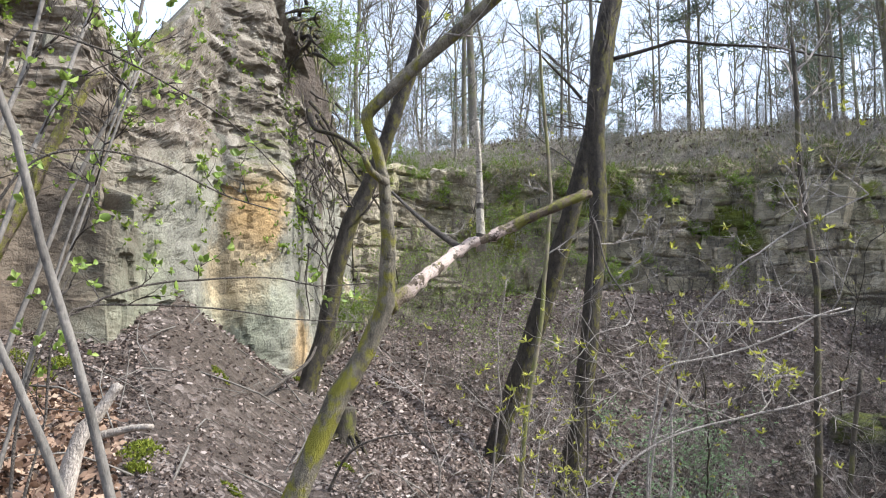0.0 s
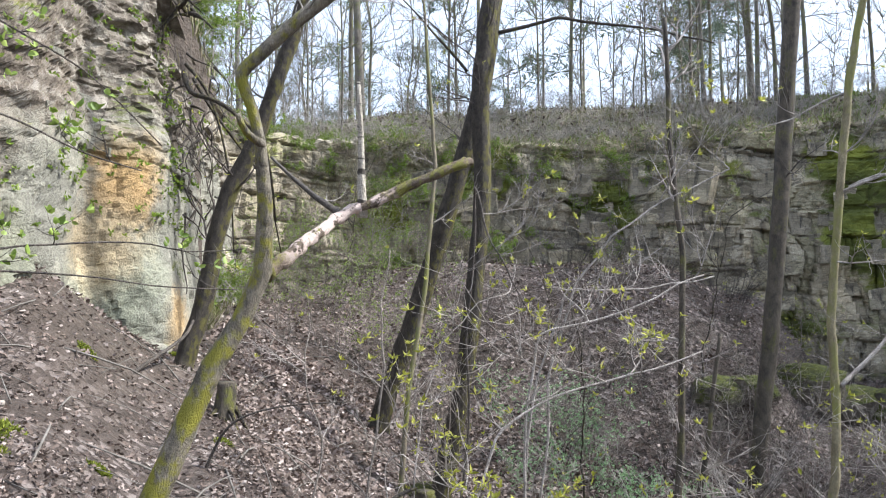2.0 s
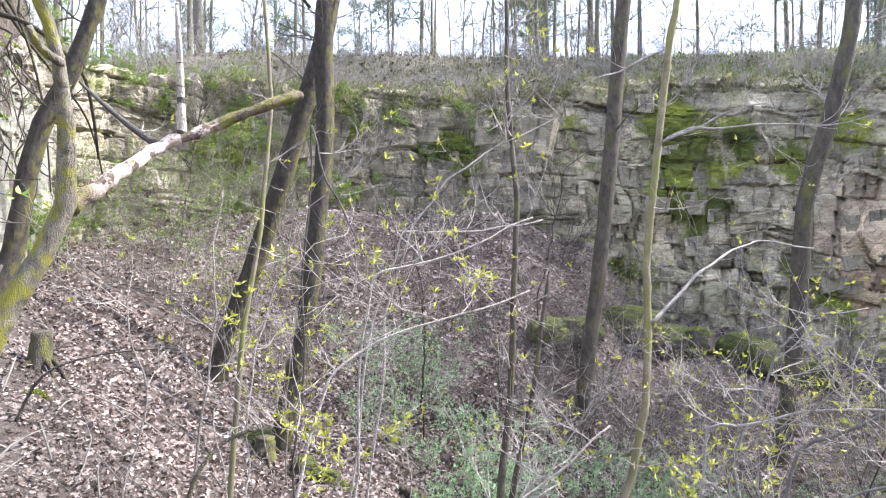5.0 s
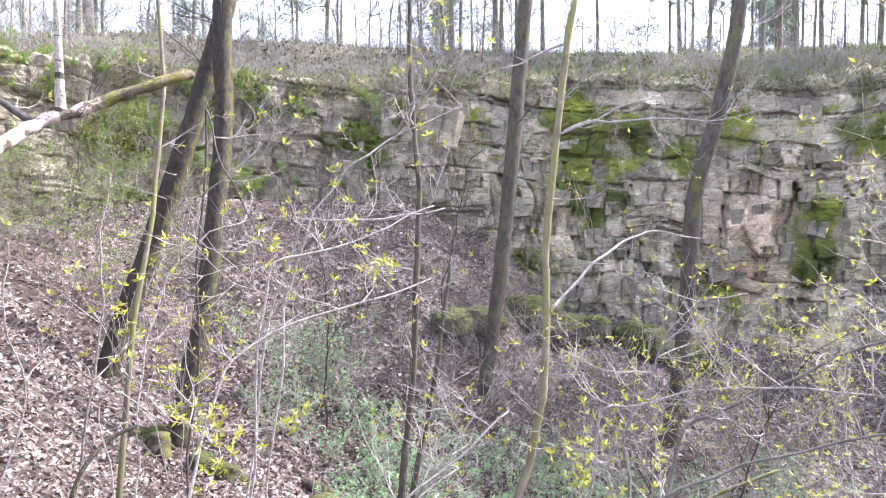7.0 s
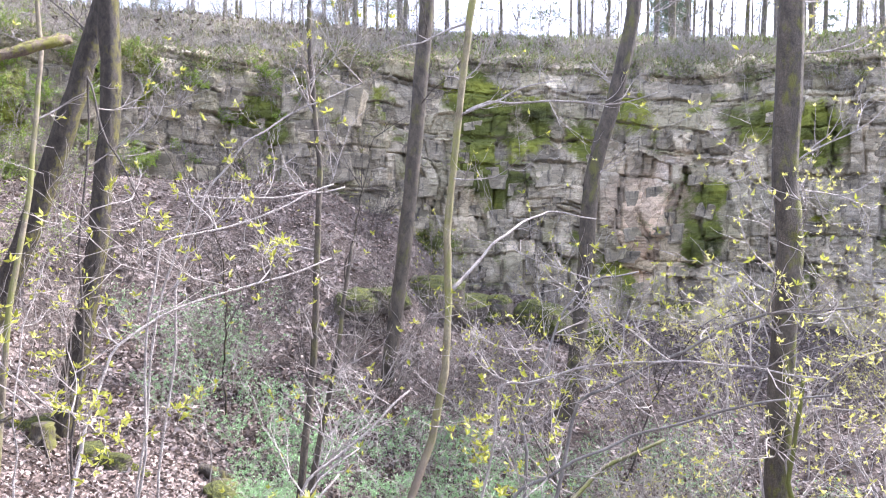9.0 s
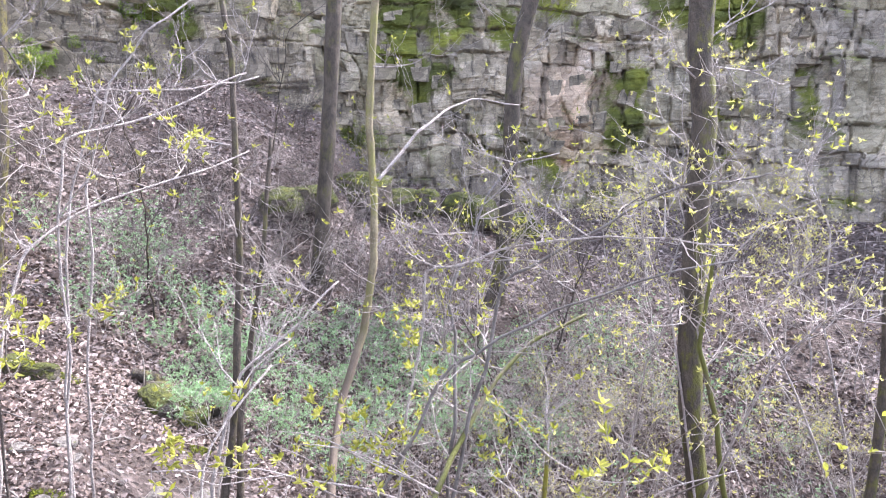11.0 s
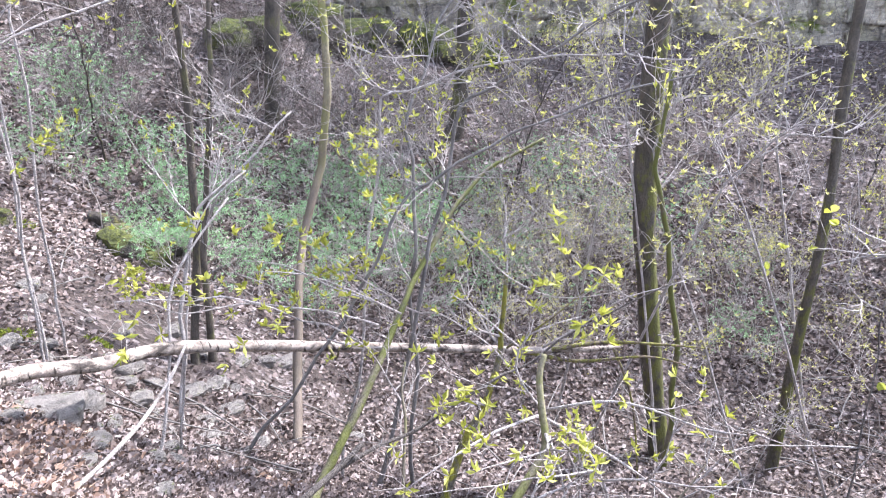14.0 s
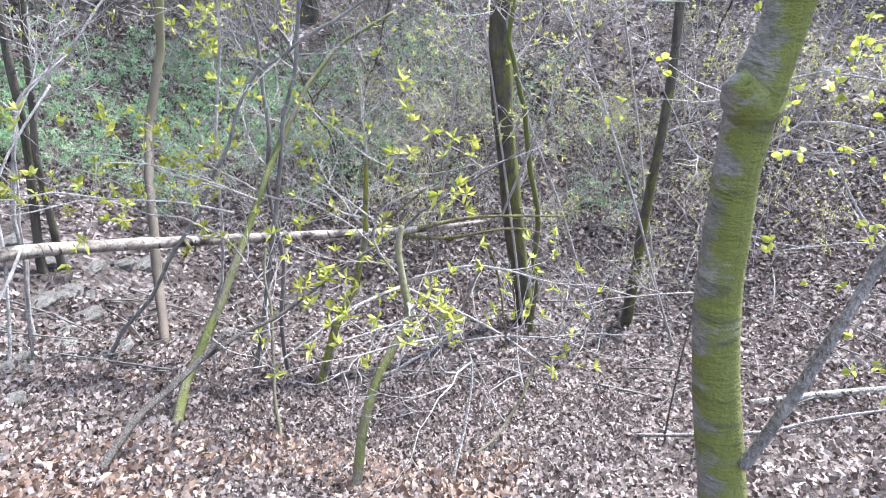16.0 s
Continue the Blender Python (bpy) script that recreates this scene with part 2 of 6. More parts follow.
def soil():
    """Forest floor: dark humus with crumbled leaf, bare brown earth below the pale cliff, grass on the plateau."""
    m, t, b = nodes_of("forest_floor")
    v = object_coords(t)
    vo = t.nodes.new("ShaderNodeTexVoronoi")
    vo.inputs["Scale"].default_value = 17.0
    t.links.new(v, vo.inputs["Vector"])
    s = t.nodes.new("ShaderNodeSeparateColor")
    t.links.new(vo.outputs["Color"], s.inputs[0])
    leaf = ramp(t, s.outputs[0], [(0.0, (0.03, 0.022, 0.018)), (0.45, (0.085, 0.065, 0.055)), (0.8, (0.17, 0.137, 0.12)), (1.0, (0.3, 0.26, 0.24))])
    humus = ramp(t, noise_node(t, 22, 6, 0.7, 0.3, v), [(0.35, (0.025, 0.018, 0.014)), (0.7, (0.1, 0.075, 0.06))])
    col = mixc(t, step_node(t, noise_node(t, 1.3, 5, 0.6, 0.3, v), 0.42, 0.62), leaf, humus)
    at = t.nodes.new("ShaderNodeAttribute")
    at.attribute_name = "cover"
    sp = t.nodes.new("ShaderNodeSeparateColor")
    t.links.new(at.outputs["Color"], sp.inputs[0])
    earth = ramp(t, noise_node(t, 7, 7, 0.7, 0.4, v), [(0.3, (0.04, 0.031, 0.024)), (0.7, (0.125, 0.098, 0.076))])
    col = mixc(t, sp.outputs[0], col, earth)
    turf = ramp(t, noise_node(t, 3, 6, 0.7, 0.4, v), [(0.3, (0.1, 0.105, 0.045)), (0.5, (0.21, 0.19, 0.13)), (0.7, (0.33, 0.28, 0.23))])
    col = mixc(t, sp.outputs[1], col, turf)
    t.links.new(col, b.inputs["Base Color"])
    b.inputs["Roughness"].default_value = 0.95
    add_bump(t, b, math_node(t, 'ADD', vo.outputs["Distance"], noise_node(t, 40, 5, 0.7, 0.2, v)), 0.9, 0.04)
    return m


# moss leans to the sun's side: its sunlit edge is partly painted in
BARK_DARK = bark("dark_bark", (0.016, 0.013, 0.01), (0.09, 0.075, 0.057), (0.16, 0.145, 0.03), 0.6, moss_side=(0.13, -0.02, 0.0), patch_scale=9.0, scale=16.0, depth=0.04)
BARK_MOSSY = bark("mossy_bark", (0.05, 0.042, 0.03), (0.29, 0.26, 0.2), (0.3, 0.285, 0.03), 0.57, damp=(0.9, 2.0, 0.09), moss_side=(-0.03, -0.02, -0.02), depth=0.02, patch_scale=9.0, scale=18.0, patch_shape=(1.2, 1.2, 0.8))
BARK_BROWN = bark("brown_stem_bark", (0.026, 0.021, 0.016), (0.115, 0.097, 0.072), (0.14, 0.14, 0.035), 0.6, depth=0.015)
BARK_GREEN = bark("algae_green_bark", (0.07, 0.06, 0.042), (0.19, 0.165, 0.115), (0.135, 0.145, 0.028), 0.5, moss_side=(-0.03, -0.08, 0.0), depth=0.012)
BARK_MIXED = bark("brown_bark_with_algae", (0.03, 0.025, 0.018), (0.12, 0.102, 0.076), (0.14, 0.142, 0.025), 0.58, moss_side=(0.06, -0.05, 0.0), patch_scale=8.0, damp=(-2.6, 0.6, 0.09), depth=0.02)
BARK_ALGAE = bark("algae_coated_bark", (0.09, 0.082, 0.066), (0.23, 0.21, 0.185), (0.15, 0.155, 0.022), 0.41, ring=(0.04, 0.038, 0.018), scale=14.0, stretch=(1, 1, 1.6), patch_scale=11.0, depth=0.007, patch_shape=(1.0, 1.0, 2.0), moss_side=(0.05, -0.14, 0.0))
BARK_GREY = bark("smooth_grey_bark", (0.09, 0.082, 0.072), (0.22, 0.205, 0.185), depth=0.005)
WEATHERED = bark("weathered_grey_wood", (0.17, 0.145, 0.12), (0.55, 0.49, 0.43), scale=12.0, depth=0.015)
BARK_YOUNG = bark("young_olive_bark", (0.1, 0.083, 0.056), (0.23, 0.2, 0.14), (0.2, 0.205, 0.06), 0.5, depth=0.008)
BARK_SAPLING = bark("sapling_bark", (0.13, 0.11, 0.062), (0.28, 0.25, 0.155), (0.24, 0.24, 0.07), 0.5, depth=0.008, old=(-1.0, 0.8, (0.07, 0.054, 0.042)))
BARK_BIRCH = bark("birch_bark", (0.3, 0.27, 0.22), (0.62, 0.58, 0.5), (0.12, 0.1, 0.05), 0.66, band=(0.06, 0.05, 0.04))
BARK_ROTTEN = bark("old_birch_bark", (0.13, 0.1, 0.075), (0.55, 0.48, 0.4), (0.05, 0.038, 0.028), 0.56, scale=9.0, band=(0.05, 0.038, 0.028), band_from=0.57, band_shape=(11, 2.5, 2.5), stretch=(1, 1, 1), patch_scale=9.0, depth=0.012, patch_shape=(0.5, 1.2, 1.2))
BARK_FOREST = bark("forest_bark", (0.08, 0.072, 0.06), (0.22, 0.2, 0.17), (0.17, 0.175, 0.07), 0.53, scale=7.0)
DEADWOOD = bark("peeling_dead_wood", (0.05, 0.036, 0.024), (0.26, 0.2, 0.145), (0.29, 0.28, 0.05), 0.5, band=(0.74, 0.6, 0.53), band_from=0.42, bare=((0.05, 3.97, 1.95), 0.36), scale=16.0, stretch=(1, 1, 1), patch_scale=20.0, depth=0.03)
TWIG = bark("pale_twig_bark", (0.25, 0.225, 0.2), (0.54, 0.5, 0.46), scale=14.0)
TWIG_MID = bark("grey_brown_twig_bark", (0.13, 0.112, 0.095), (0.33, 0.295, 0.26), scale=14.0)
TWIG_DARK = bark("dark_twig_bark", (0.045, 0.038, 0.033), (0.14, 0.12, 0.1), scale=14.0)
LEAF_BUD = leafy("spring_leaf_yellow_green", [(0.0, (0.24, 0.27, 0.03)), (0.5, (0.4, 0.42, 0.06)), (1.0, (0.56, 0.55, 0.13))])
LEAF_PALE = leafy("pale_yellow_bud_leaf", [(0.0, (0.42, 0.43, 0.09)), (0.5, (0.56, 0.55, 0.15)), (1.0, (0.7, 0.67, 0.26))])
LEAF_GREEN = leafy("spring_leaf_green", [(0.0, (0.12, 0.2, 0.025)), (0.5, (0.2, 0.3, 0.04)), (1.0, (0.33, 0.43, 0.08))])
LEAF_HAZEL = leafy("spring_hazel_leaf", [(0.0, (0.13, 0.21, 0.03)), (0.5, (0.22, 0.32, 0.055)), (1.0, (0.36, 0.46, 0.11))], 0.32)
MOSS = leafy("bright_moss", [(0.0, (0.09, 0.12, 0.012)), (0.5, (0.17, 0.21, 0.02)), (1.0, (0.28, 0.31, 0.04))], 0.3, 0.9)
LEAF_ELDER = leafy("elder_leaf_blue_green", [(0.0, (0.19, 0.33, 0.15)), (0.5, (0.29, 0.47, 0.23)), (1.0, (0.42, 0.6, 0.34))], 0.45)
LEAF_PINE = leafy("pine_needle", [(0.0, (0.08, 0.12, 0.085)), (1.0, (0.17, 0.22, 0.15))], 0.3)
LEAF_DRY = leafy("dry_leaf", [(0.0, (0.05, 0.037, 0.03)), (0.25, (0.105, 0.079, 0.066)), (0.5, (0.18, 0.142, 0.122)), (0.8, (0.265, 0.222, 0.2)), (0.95, (0.34, 0.298, 0.275)), (1.0, (0.43, 0.39, 0.37))], 0.15, 0.8, 0.8)
# rusty leaves whose warm tone also paints the sunlit patches of litter
LEAF_SUNLIT_RUST = leafy("sunlit_rusty_leaf", [(0.0, (0.07, 0.04, 0.028)), (0.35, (0.17, 0.105, 0.072)), (0.7, (0.3, 0.2, 0.135)), (1.0, (0.5, 0.38, 0.28))], 0.2, 0.75)
GRASS = leafy("grass_blade", [(0.0, (0.12, 0.14, 0.05)), (0.4, (0.25, 0.26, 0.11)), (0.7, (0.4, 0.35, 0.25)), (1.0, (0.5, 0.45, 0.36))], 0.4)
GRASS_FRESH = leafy("fresh_grass_blade", [(0.0, (0.14, 0.2, 0.05)), (0.5, (0.24, 0.33, 0.09)), (1.0, (0.38, 0.44, 0.17))], 0.4)
ROCK_FAR = rock("dark_bedded_sandstone", [(0.3, (0.23, 0.21, 0.155)), (0.5, (0.4, 0.365, 0.285)), (0.68, (0.56, 0.52, 0.43))], moss_from=0.565, moss_up=0.07, moss_tint=1.35, slabs=0.65, tone=0.4, crack=0.3,
                mossy=(((12.2, 15.8, 4.9), 1.05), ((13.3, 15.1, 4.0), 0.95), ((12.8, 15.4, 2.5), 1.0), ((12.0, 15.9, 3.4), 0.8), ((15.4, 13.4, 4.4), 0.8), ((17.4, 11.1, 3.9), 0.75), ((18.2, 9.8, 3.5), 0.8), ((16.7, 11.9, 0.8), 0.6), ((16.9, 11.7, 2.0), 0.5), ((14.7, 14.1, 3.6), 0.7),
                       ((4.1, 18.1, 4.6), 0.9), ((7.0, 17.8, 3.6), 0.7), ((10.0, 16.9, 4.6), 0.7), ((1.5, 18.0, 3.8), 0.8), ((11.0, 16.4, 0.4), 0.9)),
                ochre=[((16.0, 12.7, 1.5), 1.9, (0.47, 0.375, 0.28)), ((15.7, 13.1, 0.2), 0.6, (0.42, 0.3, 0.2)), ((16.2, 12.5, 2.6), 0.6, (0.62, 0.57, 0.5)), ((12.0, 15.9, 1.3), 1.0, (0.44, 0.39, 0.29)), ((10.8, 16.6, 1.6), 0.8, (0.46, 0.41, 0.32)),
                       ((16.9, 11.7, 1.2), 1.2, (0.4, 0.38, 0.24)), ((18.9, 6.9, 0.3), 3.5, (0.5, 0.465, 0.39)), ((17.6, 11.0, 2.2), 1.0, (0.42, 0.4, 0.31)), ((7.2, 17.7, 2.9), 0.8, (0.38, 0.35, 0.2))])
ROCK_PALE = rock("pale_sandstone", [(0.3, (0.18, 0.178, 0.142)), (0.5, (0.255, 0.252, 0.208)), (0.7, (0.32, 0.315, 0.268))], moss_from=0.68, moss_up=0.2, scale=0.8, crack=0.2, cells=(1.1, 1.1, 0.8), tone=0.3, bedding=0.08, upper=4.7, relief=0.6, grime=0.55,
                 ochre=[((-2.35, 9.3, 1.7), 0.9, (0.3, 0.32, 0.24)), ((-3.3, 7.4, 1.9), 0.9, (0.25, 0.265, 0.19)), ((-2.25, 9.4, 3.3), 0.6, (0.42, 0.32, 0.18)), ((-2.45, 9.4, 2.9), 0.6, (0.5, 0.33, 0.14)), ((-2.7, 9.3, 2.2), 0.7, (0.42, 0.34, 0.21)), ((-1.75, 10.3, 1.3), 0.6, (0.52, 0.36, 0.17)), ((-4.0, 6.6, 2.4), 1.6, (0.12, 0.092, 0.068)), ((-3.9, 6.8, 4.2), 1.5, (0.15, 0.118, 0.09)), ((-3.2, 8.1, 4.9), 0.6, (0.16, 0.125, 0.095)), ((-4.4, 6.2, 1.6), 1.2, (0.11, 0.085, 0.065)), ((-3.7, 7.5, 3.7), 1.2, (0.15, 0.12, 0.09)), ((-3.1, 8.5, 4.2), 0.9, (0.17, 0.135, 0.1))])
MOSS_ROCK = rock("mossy_boulder", [(0.3, (0.07, 0.06, 0.05)), (0.6, (0.17, 0.15, 0.12))], moss_from=0.46, moss_up=0.3, crack=0.2, moss_tint=0.7)
STONE = rock("field_stone", [(0.3, (0.17, 0.155, 0.14)), (0.65, (0.36, 0.335, 0.3))], moss_from=0.72, crack=0.0, tone=0.2)
SOIL = soil()


# ---------------------------------------------------------------- mesh helpers
class Geo:
    """Collects vertices and faces of one mesh."""

    def __init__(self):
        self.v, self.f = [], []

    def tube(self, pts, radii, sides=6, fine=3, wob=0.0, rng=random):
        pts = [Vector(p) for p in pts]
        n = len(pts)
        path, rad = [], []
        for i in range(n - 1):
            a, b, c, d = pts[max(i - 1, 0)], pts[i], pts[i + 1], pts[min(i + 2, n - 1)]
            for k in range(fine):
                u = k / fine
                path.append(0.5 * ((2 * b) + (c - a) * u + (2 * a - 5 * b + 4 * c - d) * u * u + (3 * b - a - 3 * c + d) * u ** 3))
                rad.append(radii[i] + (radii[i + 1] - radii[i]) * u)
        path.append(pts[-1])
        rad.append(radii[-1])
        start = len(self.v)
        side = None
        for i, p in enumerate(path):
            d = (path[min(i + 1, len(path) - 1)] - path[max(i - 1, 0)])
            d = d.normalized() if d.length > 1e-9 else Vector((0, 0, 1))
            if side is None:
                side = d.orthogonal().normalized()
            side = side - d * side.dot(d)
            side = side.normalized() if side.length > 1e-6 else d.orthogonal().normalized()
            other = d.cross(side)
            for k in range(sides):
                a = 2 * math.pi * k / sides
                r = rad[i]
                if wob:
                    q = (p + side * (math.cos(a) * r) + other * (math.sin(a) * r)) * min(40.0, 0.45 / r)
                    r *= 1 + wob * (1.5 * noise.noise(q) + 0.9 * noise.noise(q * 2.7) + 0.25 * rng.uniform(-1, 1))
                self.v.append(tuple(p + side * (math.cos(a) * r) + other * (math.sin(a) * r)))
        for i in range(len(path) - 1):
            for k in range(sides):
                a, b = start + i * sides + k, start + i * sides + (k + 1) % sides
                self.f.append((a, b, b + sides, a + sides))
        self.f.append(tuple(start + k for k in reversed(range(sides))))
        last = start + (len(path) - 1) * sides
        self.f.append(tuple(last + k for k in range(sides)))
        return path

    def leaf(self, p, d, up, length, width, fold=0.25):
        d = d.normalized()
        s = d.cross(up)
        s = s.normalized() if s.length > 1e-6 else d.orthogonal().normalized()
        u = s.cross(d)
        i = len(self.v)
        if width > 0.52 * length:                 # a rounder blade
            rise = u * (width * fold)
            self.v += [tuple(p), tuple(p + d * (length * 0.3) + s * (width / 2) + rise), tuple(p + d * (length * 0.72) + s * (width * 0.42) + rise * 0.8), tuple(p + d * length - u * (length * 0.1)),
                       tuple(p + d * (length * 0.72) - s * (width * 0.42) + rise * 0.8), tuple(p + d * (length * 0.3) - s * (width / 2) + rise)]
            self.f += [(i, i + 1, i + 2, i + 3), (i, i + 3, i + 4, i + 5)]
            return
        mid = p + d * (length * 0.5)
        self.v += [tuple(p), tuple(mid + s * (width / 2) + u * (width * fold)), tuple(p + d * length - u * (length * 0.12)),
                   tuple(mid - s * (width / 2) + u * (width * fold))]
        self.f += [(i, i + 1, i + 2), (i, i + 2, i + 3)]

    def dry_leaf(self, p, d, up, length, width, rng):
        """A curled, lobed dry leaf."""
        d = d.normalized()
        s = d.cross(up)
        s = s.normalized() if s.length > 1e-6 else d.orthogonal().normalized()
        u = s.cross(d)
        i = len(self.v)
        curl, roll = rng.uniform(-0.5, 0.6), rng.uniform(-0.5, 0.9)
        for x, y in ((0.0, 0.0), (0.22, 0.42), (0.42, 0.24), (0.68, 0.5), (1.0, 0.06), (0.74, -0.46), (0.47, -0.22), (0.2, -0.4)):
            x, y = x * rng.uniform(0.85, 1.1), y * rng.uniform(0.6, 1.25)
            self.v.append(tuple(p + d * (length * x) + s * (width * y) + u * (length * curl * (x - 0.45) ** 2 + width * roll * y * y)))
        self.f += [(i, i + 1, i + 2), (i, i + 2, i + 6), (i, i + 6, i + 7), (i + 2, i + 3, i + 4), (i + 2, i + 4, i + 6), (i + 4, i + 5, i + 6)]

    def mesh(self, name, smooth=True):
        me = bpy.data.meshes.new(name)
        me.from_pydata(self.v, [], self.f)
        if smooth:
            me.polygons.foreach_set("use_smooth", [True] * len(me.polygons))
        me.update()
        return me


def part(name, geo, material, parent=None, label="", smooth=True):
    me = geo.mesh(name, smooth) if isinstance(geo, Geo) else geo
    if material is not None and not me.materials:
        me.materials.append(material)
    ob = new(name, me)
    if parent is not None:
        ob.parent = parent
        ob.matrix_parent_inverse = Matrix.Translation(parent.location).inverted()
    if name in ("twig_spray", "foliage", "branchwork", "crown") or (name == "branch" and len(me.polygons) > 60):
        tagged(ob, kind="stuff")
    if label:
        tagged(ob, label)
    return ob


def thing(name, place, label, category, group="", kind=""):
    ob = new(name)
    ob.location = place
    ob.empty_display_size = 0.2
    return tagged(ob, label, category, group, kind)


def unit(rng):
    while True:
        v = Vector((rng.uniform(-1, 1), rng.uniform(-1, 1), rng.uniform(-1, 1)))
        if 0.05 < v.length < 1:
            return v.normalized()


def kinked(pts, amount, rng):
    """Lay small bends into a smooth line."""
    out = [Vector(pts[0])]
    for p, q in zip(pts[:-1], pts[1:]):
        p, q = Vector(p), Vector(q)
        n = max(1, min(4, int((q - p).length / 0.16)))
        for k in range(1, n + 1):
            c = p.lerp(q, k / n)
            out.append(c + unit(rng) * (amount * (q - p).length / n) if k < n else c)
    return out


def cluster(leaves, p, d, rng, size, count, slim=(0.27, 0.42)):
    """A tuft of young leaves at a twig's tip."""
    for _ in range(count):
        w = (d.normalized() * 0.5 + unit(rng) + Vector((0, 0, 0.25))).normalized()
        leaves.leaf(p, w, unit(rng), size * rng.uniform(0.7, 1.25), size * rng.uniform(*slim))


def sprout(wood, leaves, p, d, length, r, depth, rng, leaf=None, lift=0.12, kids=4, wander=0.28, spread=0.9):
    """A branch with side twigs; leaf: (size, leaves a tuft, chance)."""
    p, d = Vector(p), Vector(d).normalized()
    segs = 5 if depth else 4
    pts, dirs = [p.copy()], [d.copy()]
    for i in range(segs):
        d = (d + unit(rng) * wander + Vector((0, 0, lift))).normalized()
        p = p + d * (length / segs)
        pts.append(p.copy())
        dirs.append(d.copy())
    wood.tube(pts, [r * (1 - 0.8 * i / segs) for i in range(segs + 1)], sides=5 if r > 0.008 else 4 if r > 0.004 else 3, fine=2 if r > 0.004 else 1)
    if depth > 0:
        for k in range(kids):
            i = min(1 + int(k * segs / kids + rng.random()), segs)
            side = (dirs[i] + unit(rng) * spread).normalized()
            sprout(wood, leaves, pts[i], side, length * rng.uniform(0.35, 0.65), r * (1 - 0.8 * i / segs) * 0.7 + 0.0014, depth - 1, rng, leaf, lift, kids, wander, spread)
    if leaf:
        size, count, chance = leaf[:3]
        slim = leaf[3] if len(leaf) > 3 else (0.27, 0.42)
        if rng.random() < chance:
            cluster(leaves, pts[-1], dirs[-1], rng, size, count, slim)
        if depth < 2:
            for q, w in zip(pts[1:-1], dirs[1:-1]):
                if rng.random() < chance * 0.16:
                    cluster(leaves, q, w + unit(rng), rng, size * 0.8, max(2, count - 1), slim)


# ---------------------------------------------------------------- the lie of the land
def lerp_at(x, xs, ys):
    if x <= xs[0]:
        return ys[0]
    for i in range(1, len(xs)):
        if x < xs[i]:
            return ys[i - 1] + (ys[i] - ys[i - 1]) * (x - xs[i - 1]) / (xs[i] - xs[i - 1])
    return ys[-1]


HOLLOW_R = (0.0, 1.0, 2.0, 4.0, 6.0, 8.0, 10.5, 13.0, 17.0, 30.0)
HOLLOW = {  # ground height along a bearing, by distance
    -60: (0, 0.1, 0.3, 0.9, 1.5, 1.9, 2.0, 2.0, 2.0, 2.0),
    -40: (0, 0.05, 0.15, 0.6, 1.3, 1.9, 2.0, 2.0, 2.0, 2.0),
    -22: (0, 0.0, 0.05, 0.3, 0.75, 1.25, 1.6, 1.6, 1.6, 1.6),
    -10: (0, -0.05, -0.1, -0.05, 0.1, 0.35, 0.95, 1.3, 1.5, 1.5),
    10: (0, -0.15, -0.5, -1.1, -1.45, -1.5, -1.4, -0.3, 2.3, 3.2),
    25: (0, -0.25, -0.8, -1.8, -2.5, -2.6, -2.2, -0.9, 2.1, 2.9),
    31: (0, -0.28, -0.9, -2.1, -2.85, -3.0, -2.5, -1.4, 1.3, 2.2),
    37: (0, -0.3, -1.0, -2.4, -3.2, -3.4, -2.8, -2.0, -0.7, -0.2),
    50: (0, -0.3, -1.1, -2.7, -3.6, -3.8, -3.2, -2.4, -1.4, -0.8),
    75: (0, -0.3, -1.0, -2.5, -3.6, -4.2, -3.8, -2.9, -1.6, -1.2),
    105: (0, -0.1, -0.4, -1.4, -2.4, -3.0, -3.0, -2.6, -2.0, -2.0),
    140: (0, 0, 0, 0, 0, 0, 0, 0, 0, 0),
}
BEARINGS = sorted(HOLLOW)
PROFILE = {a: [sum(lerp_at(max(0.05 * i + o, 0), HOLLOW_R, h) for o in (-0.7, 0, 0.7)) / 3 for i in range(622)] for a, h in HOLLOW.items()}       # rounded, every 5 cm
RIM_AZ = (-80, -45, -31, -22, -10.4, -8.6, -7.8, -6.6, -3.2, 5, 18, 31, 47, 63, 80, 112)
RIM_R = (6.6, 7.0, 7.6, 8.5, 10.1, 10.9, 12.6, 15.6, 17.2, 18.2, 19.0, 19.8, 20.5, 20.8, 21.0, 21.0)
TOP_AZ = (-80, -40, -27, -24.5, -22, -19.5, -16, -13, -10.5, -8, -4, 5, 18, 31, 40, 47, 63, 112)
TOP_Z = (5.6, 5.8, 5.4, 4.75, 4.6, 5.2, 6.2, 6.3, 6.1, 5.4, 5.3, 5.5, 5.6, 5.95, 6.0, 5.85, 5.6, 5.5)
BANK_AZ = (-80, -27, -23, -19, -13, -10.5, -8, -4, 5, 18, 31, 47, 63, 112)
BANK_Z = (5.9, 5.6, 4.85, 5.4, 6.3, 6.5, 6.1, 6.1, 6.95, 7.2, 7.3, 7.0, 6.7, 6.6)


def bearing(x, y):
    return math.degrees(math.atan2(x, y))


def hollow_height(az, r):
    az = max(-60.0, min(140.0, az if az > -170 else az + 360))
    i = 0
    while i < len(BEARINGS) - 2 and az > BEARINGS[i + 1]:
        i += 1
    a, b = BEARINGS[i], BEARINGS[i + 1]
    u = (az - a) / (b - a)
    u = u * u * (3 - 2 * u)
    k = min(r, 31.0) * 20
    n = int(k)
    k -= n
    za = PROFILE[a][n] * (1 - k) + PROFILE[a][n + 1] * k
    zb = PROFILE[b][n] * (1 - k) + PROFILE[b][n + 1] * k
    return za + (zb - za) * u


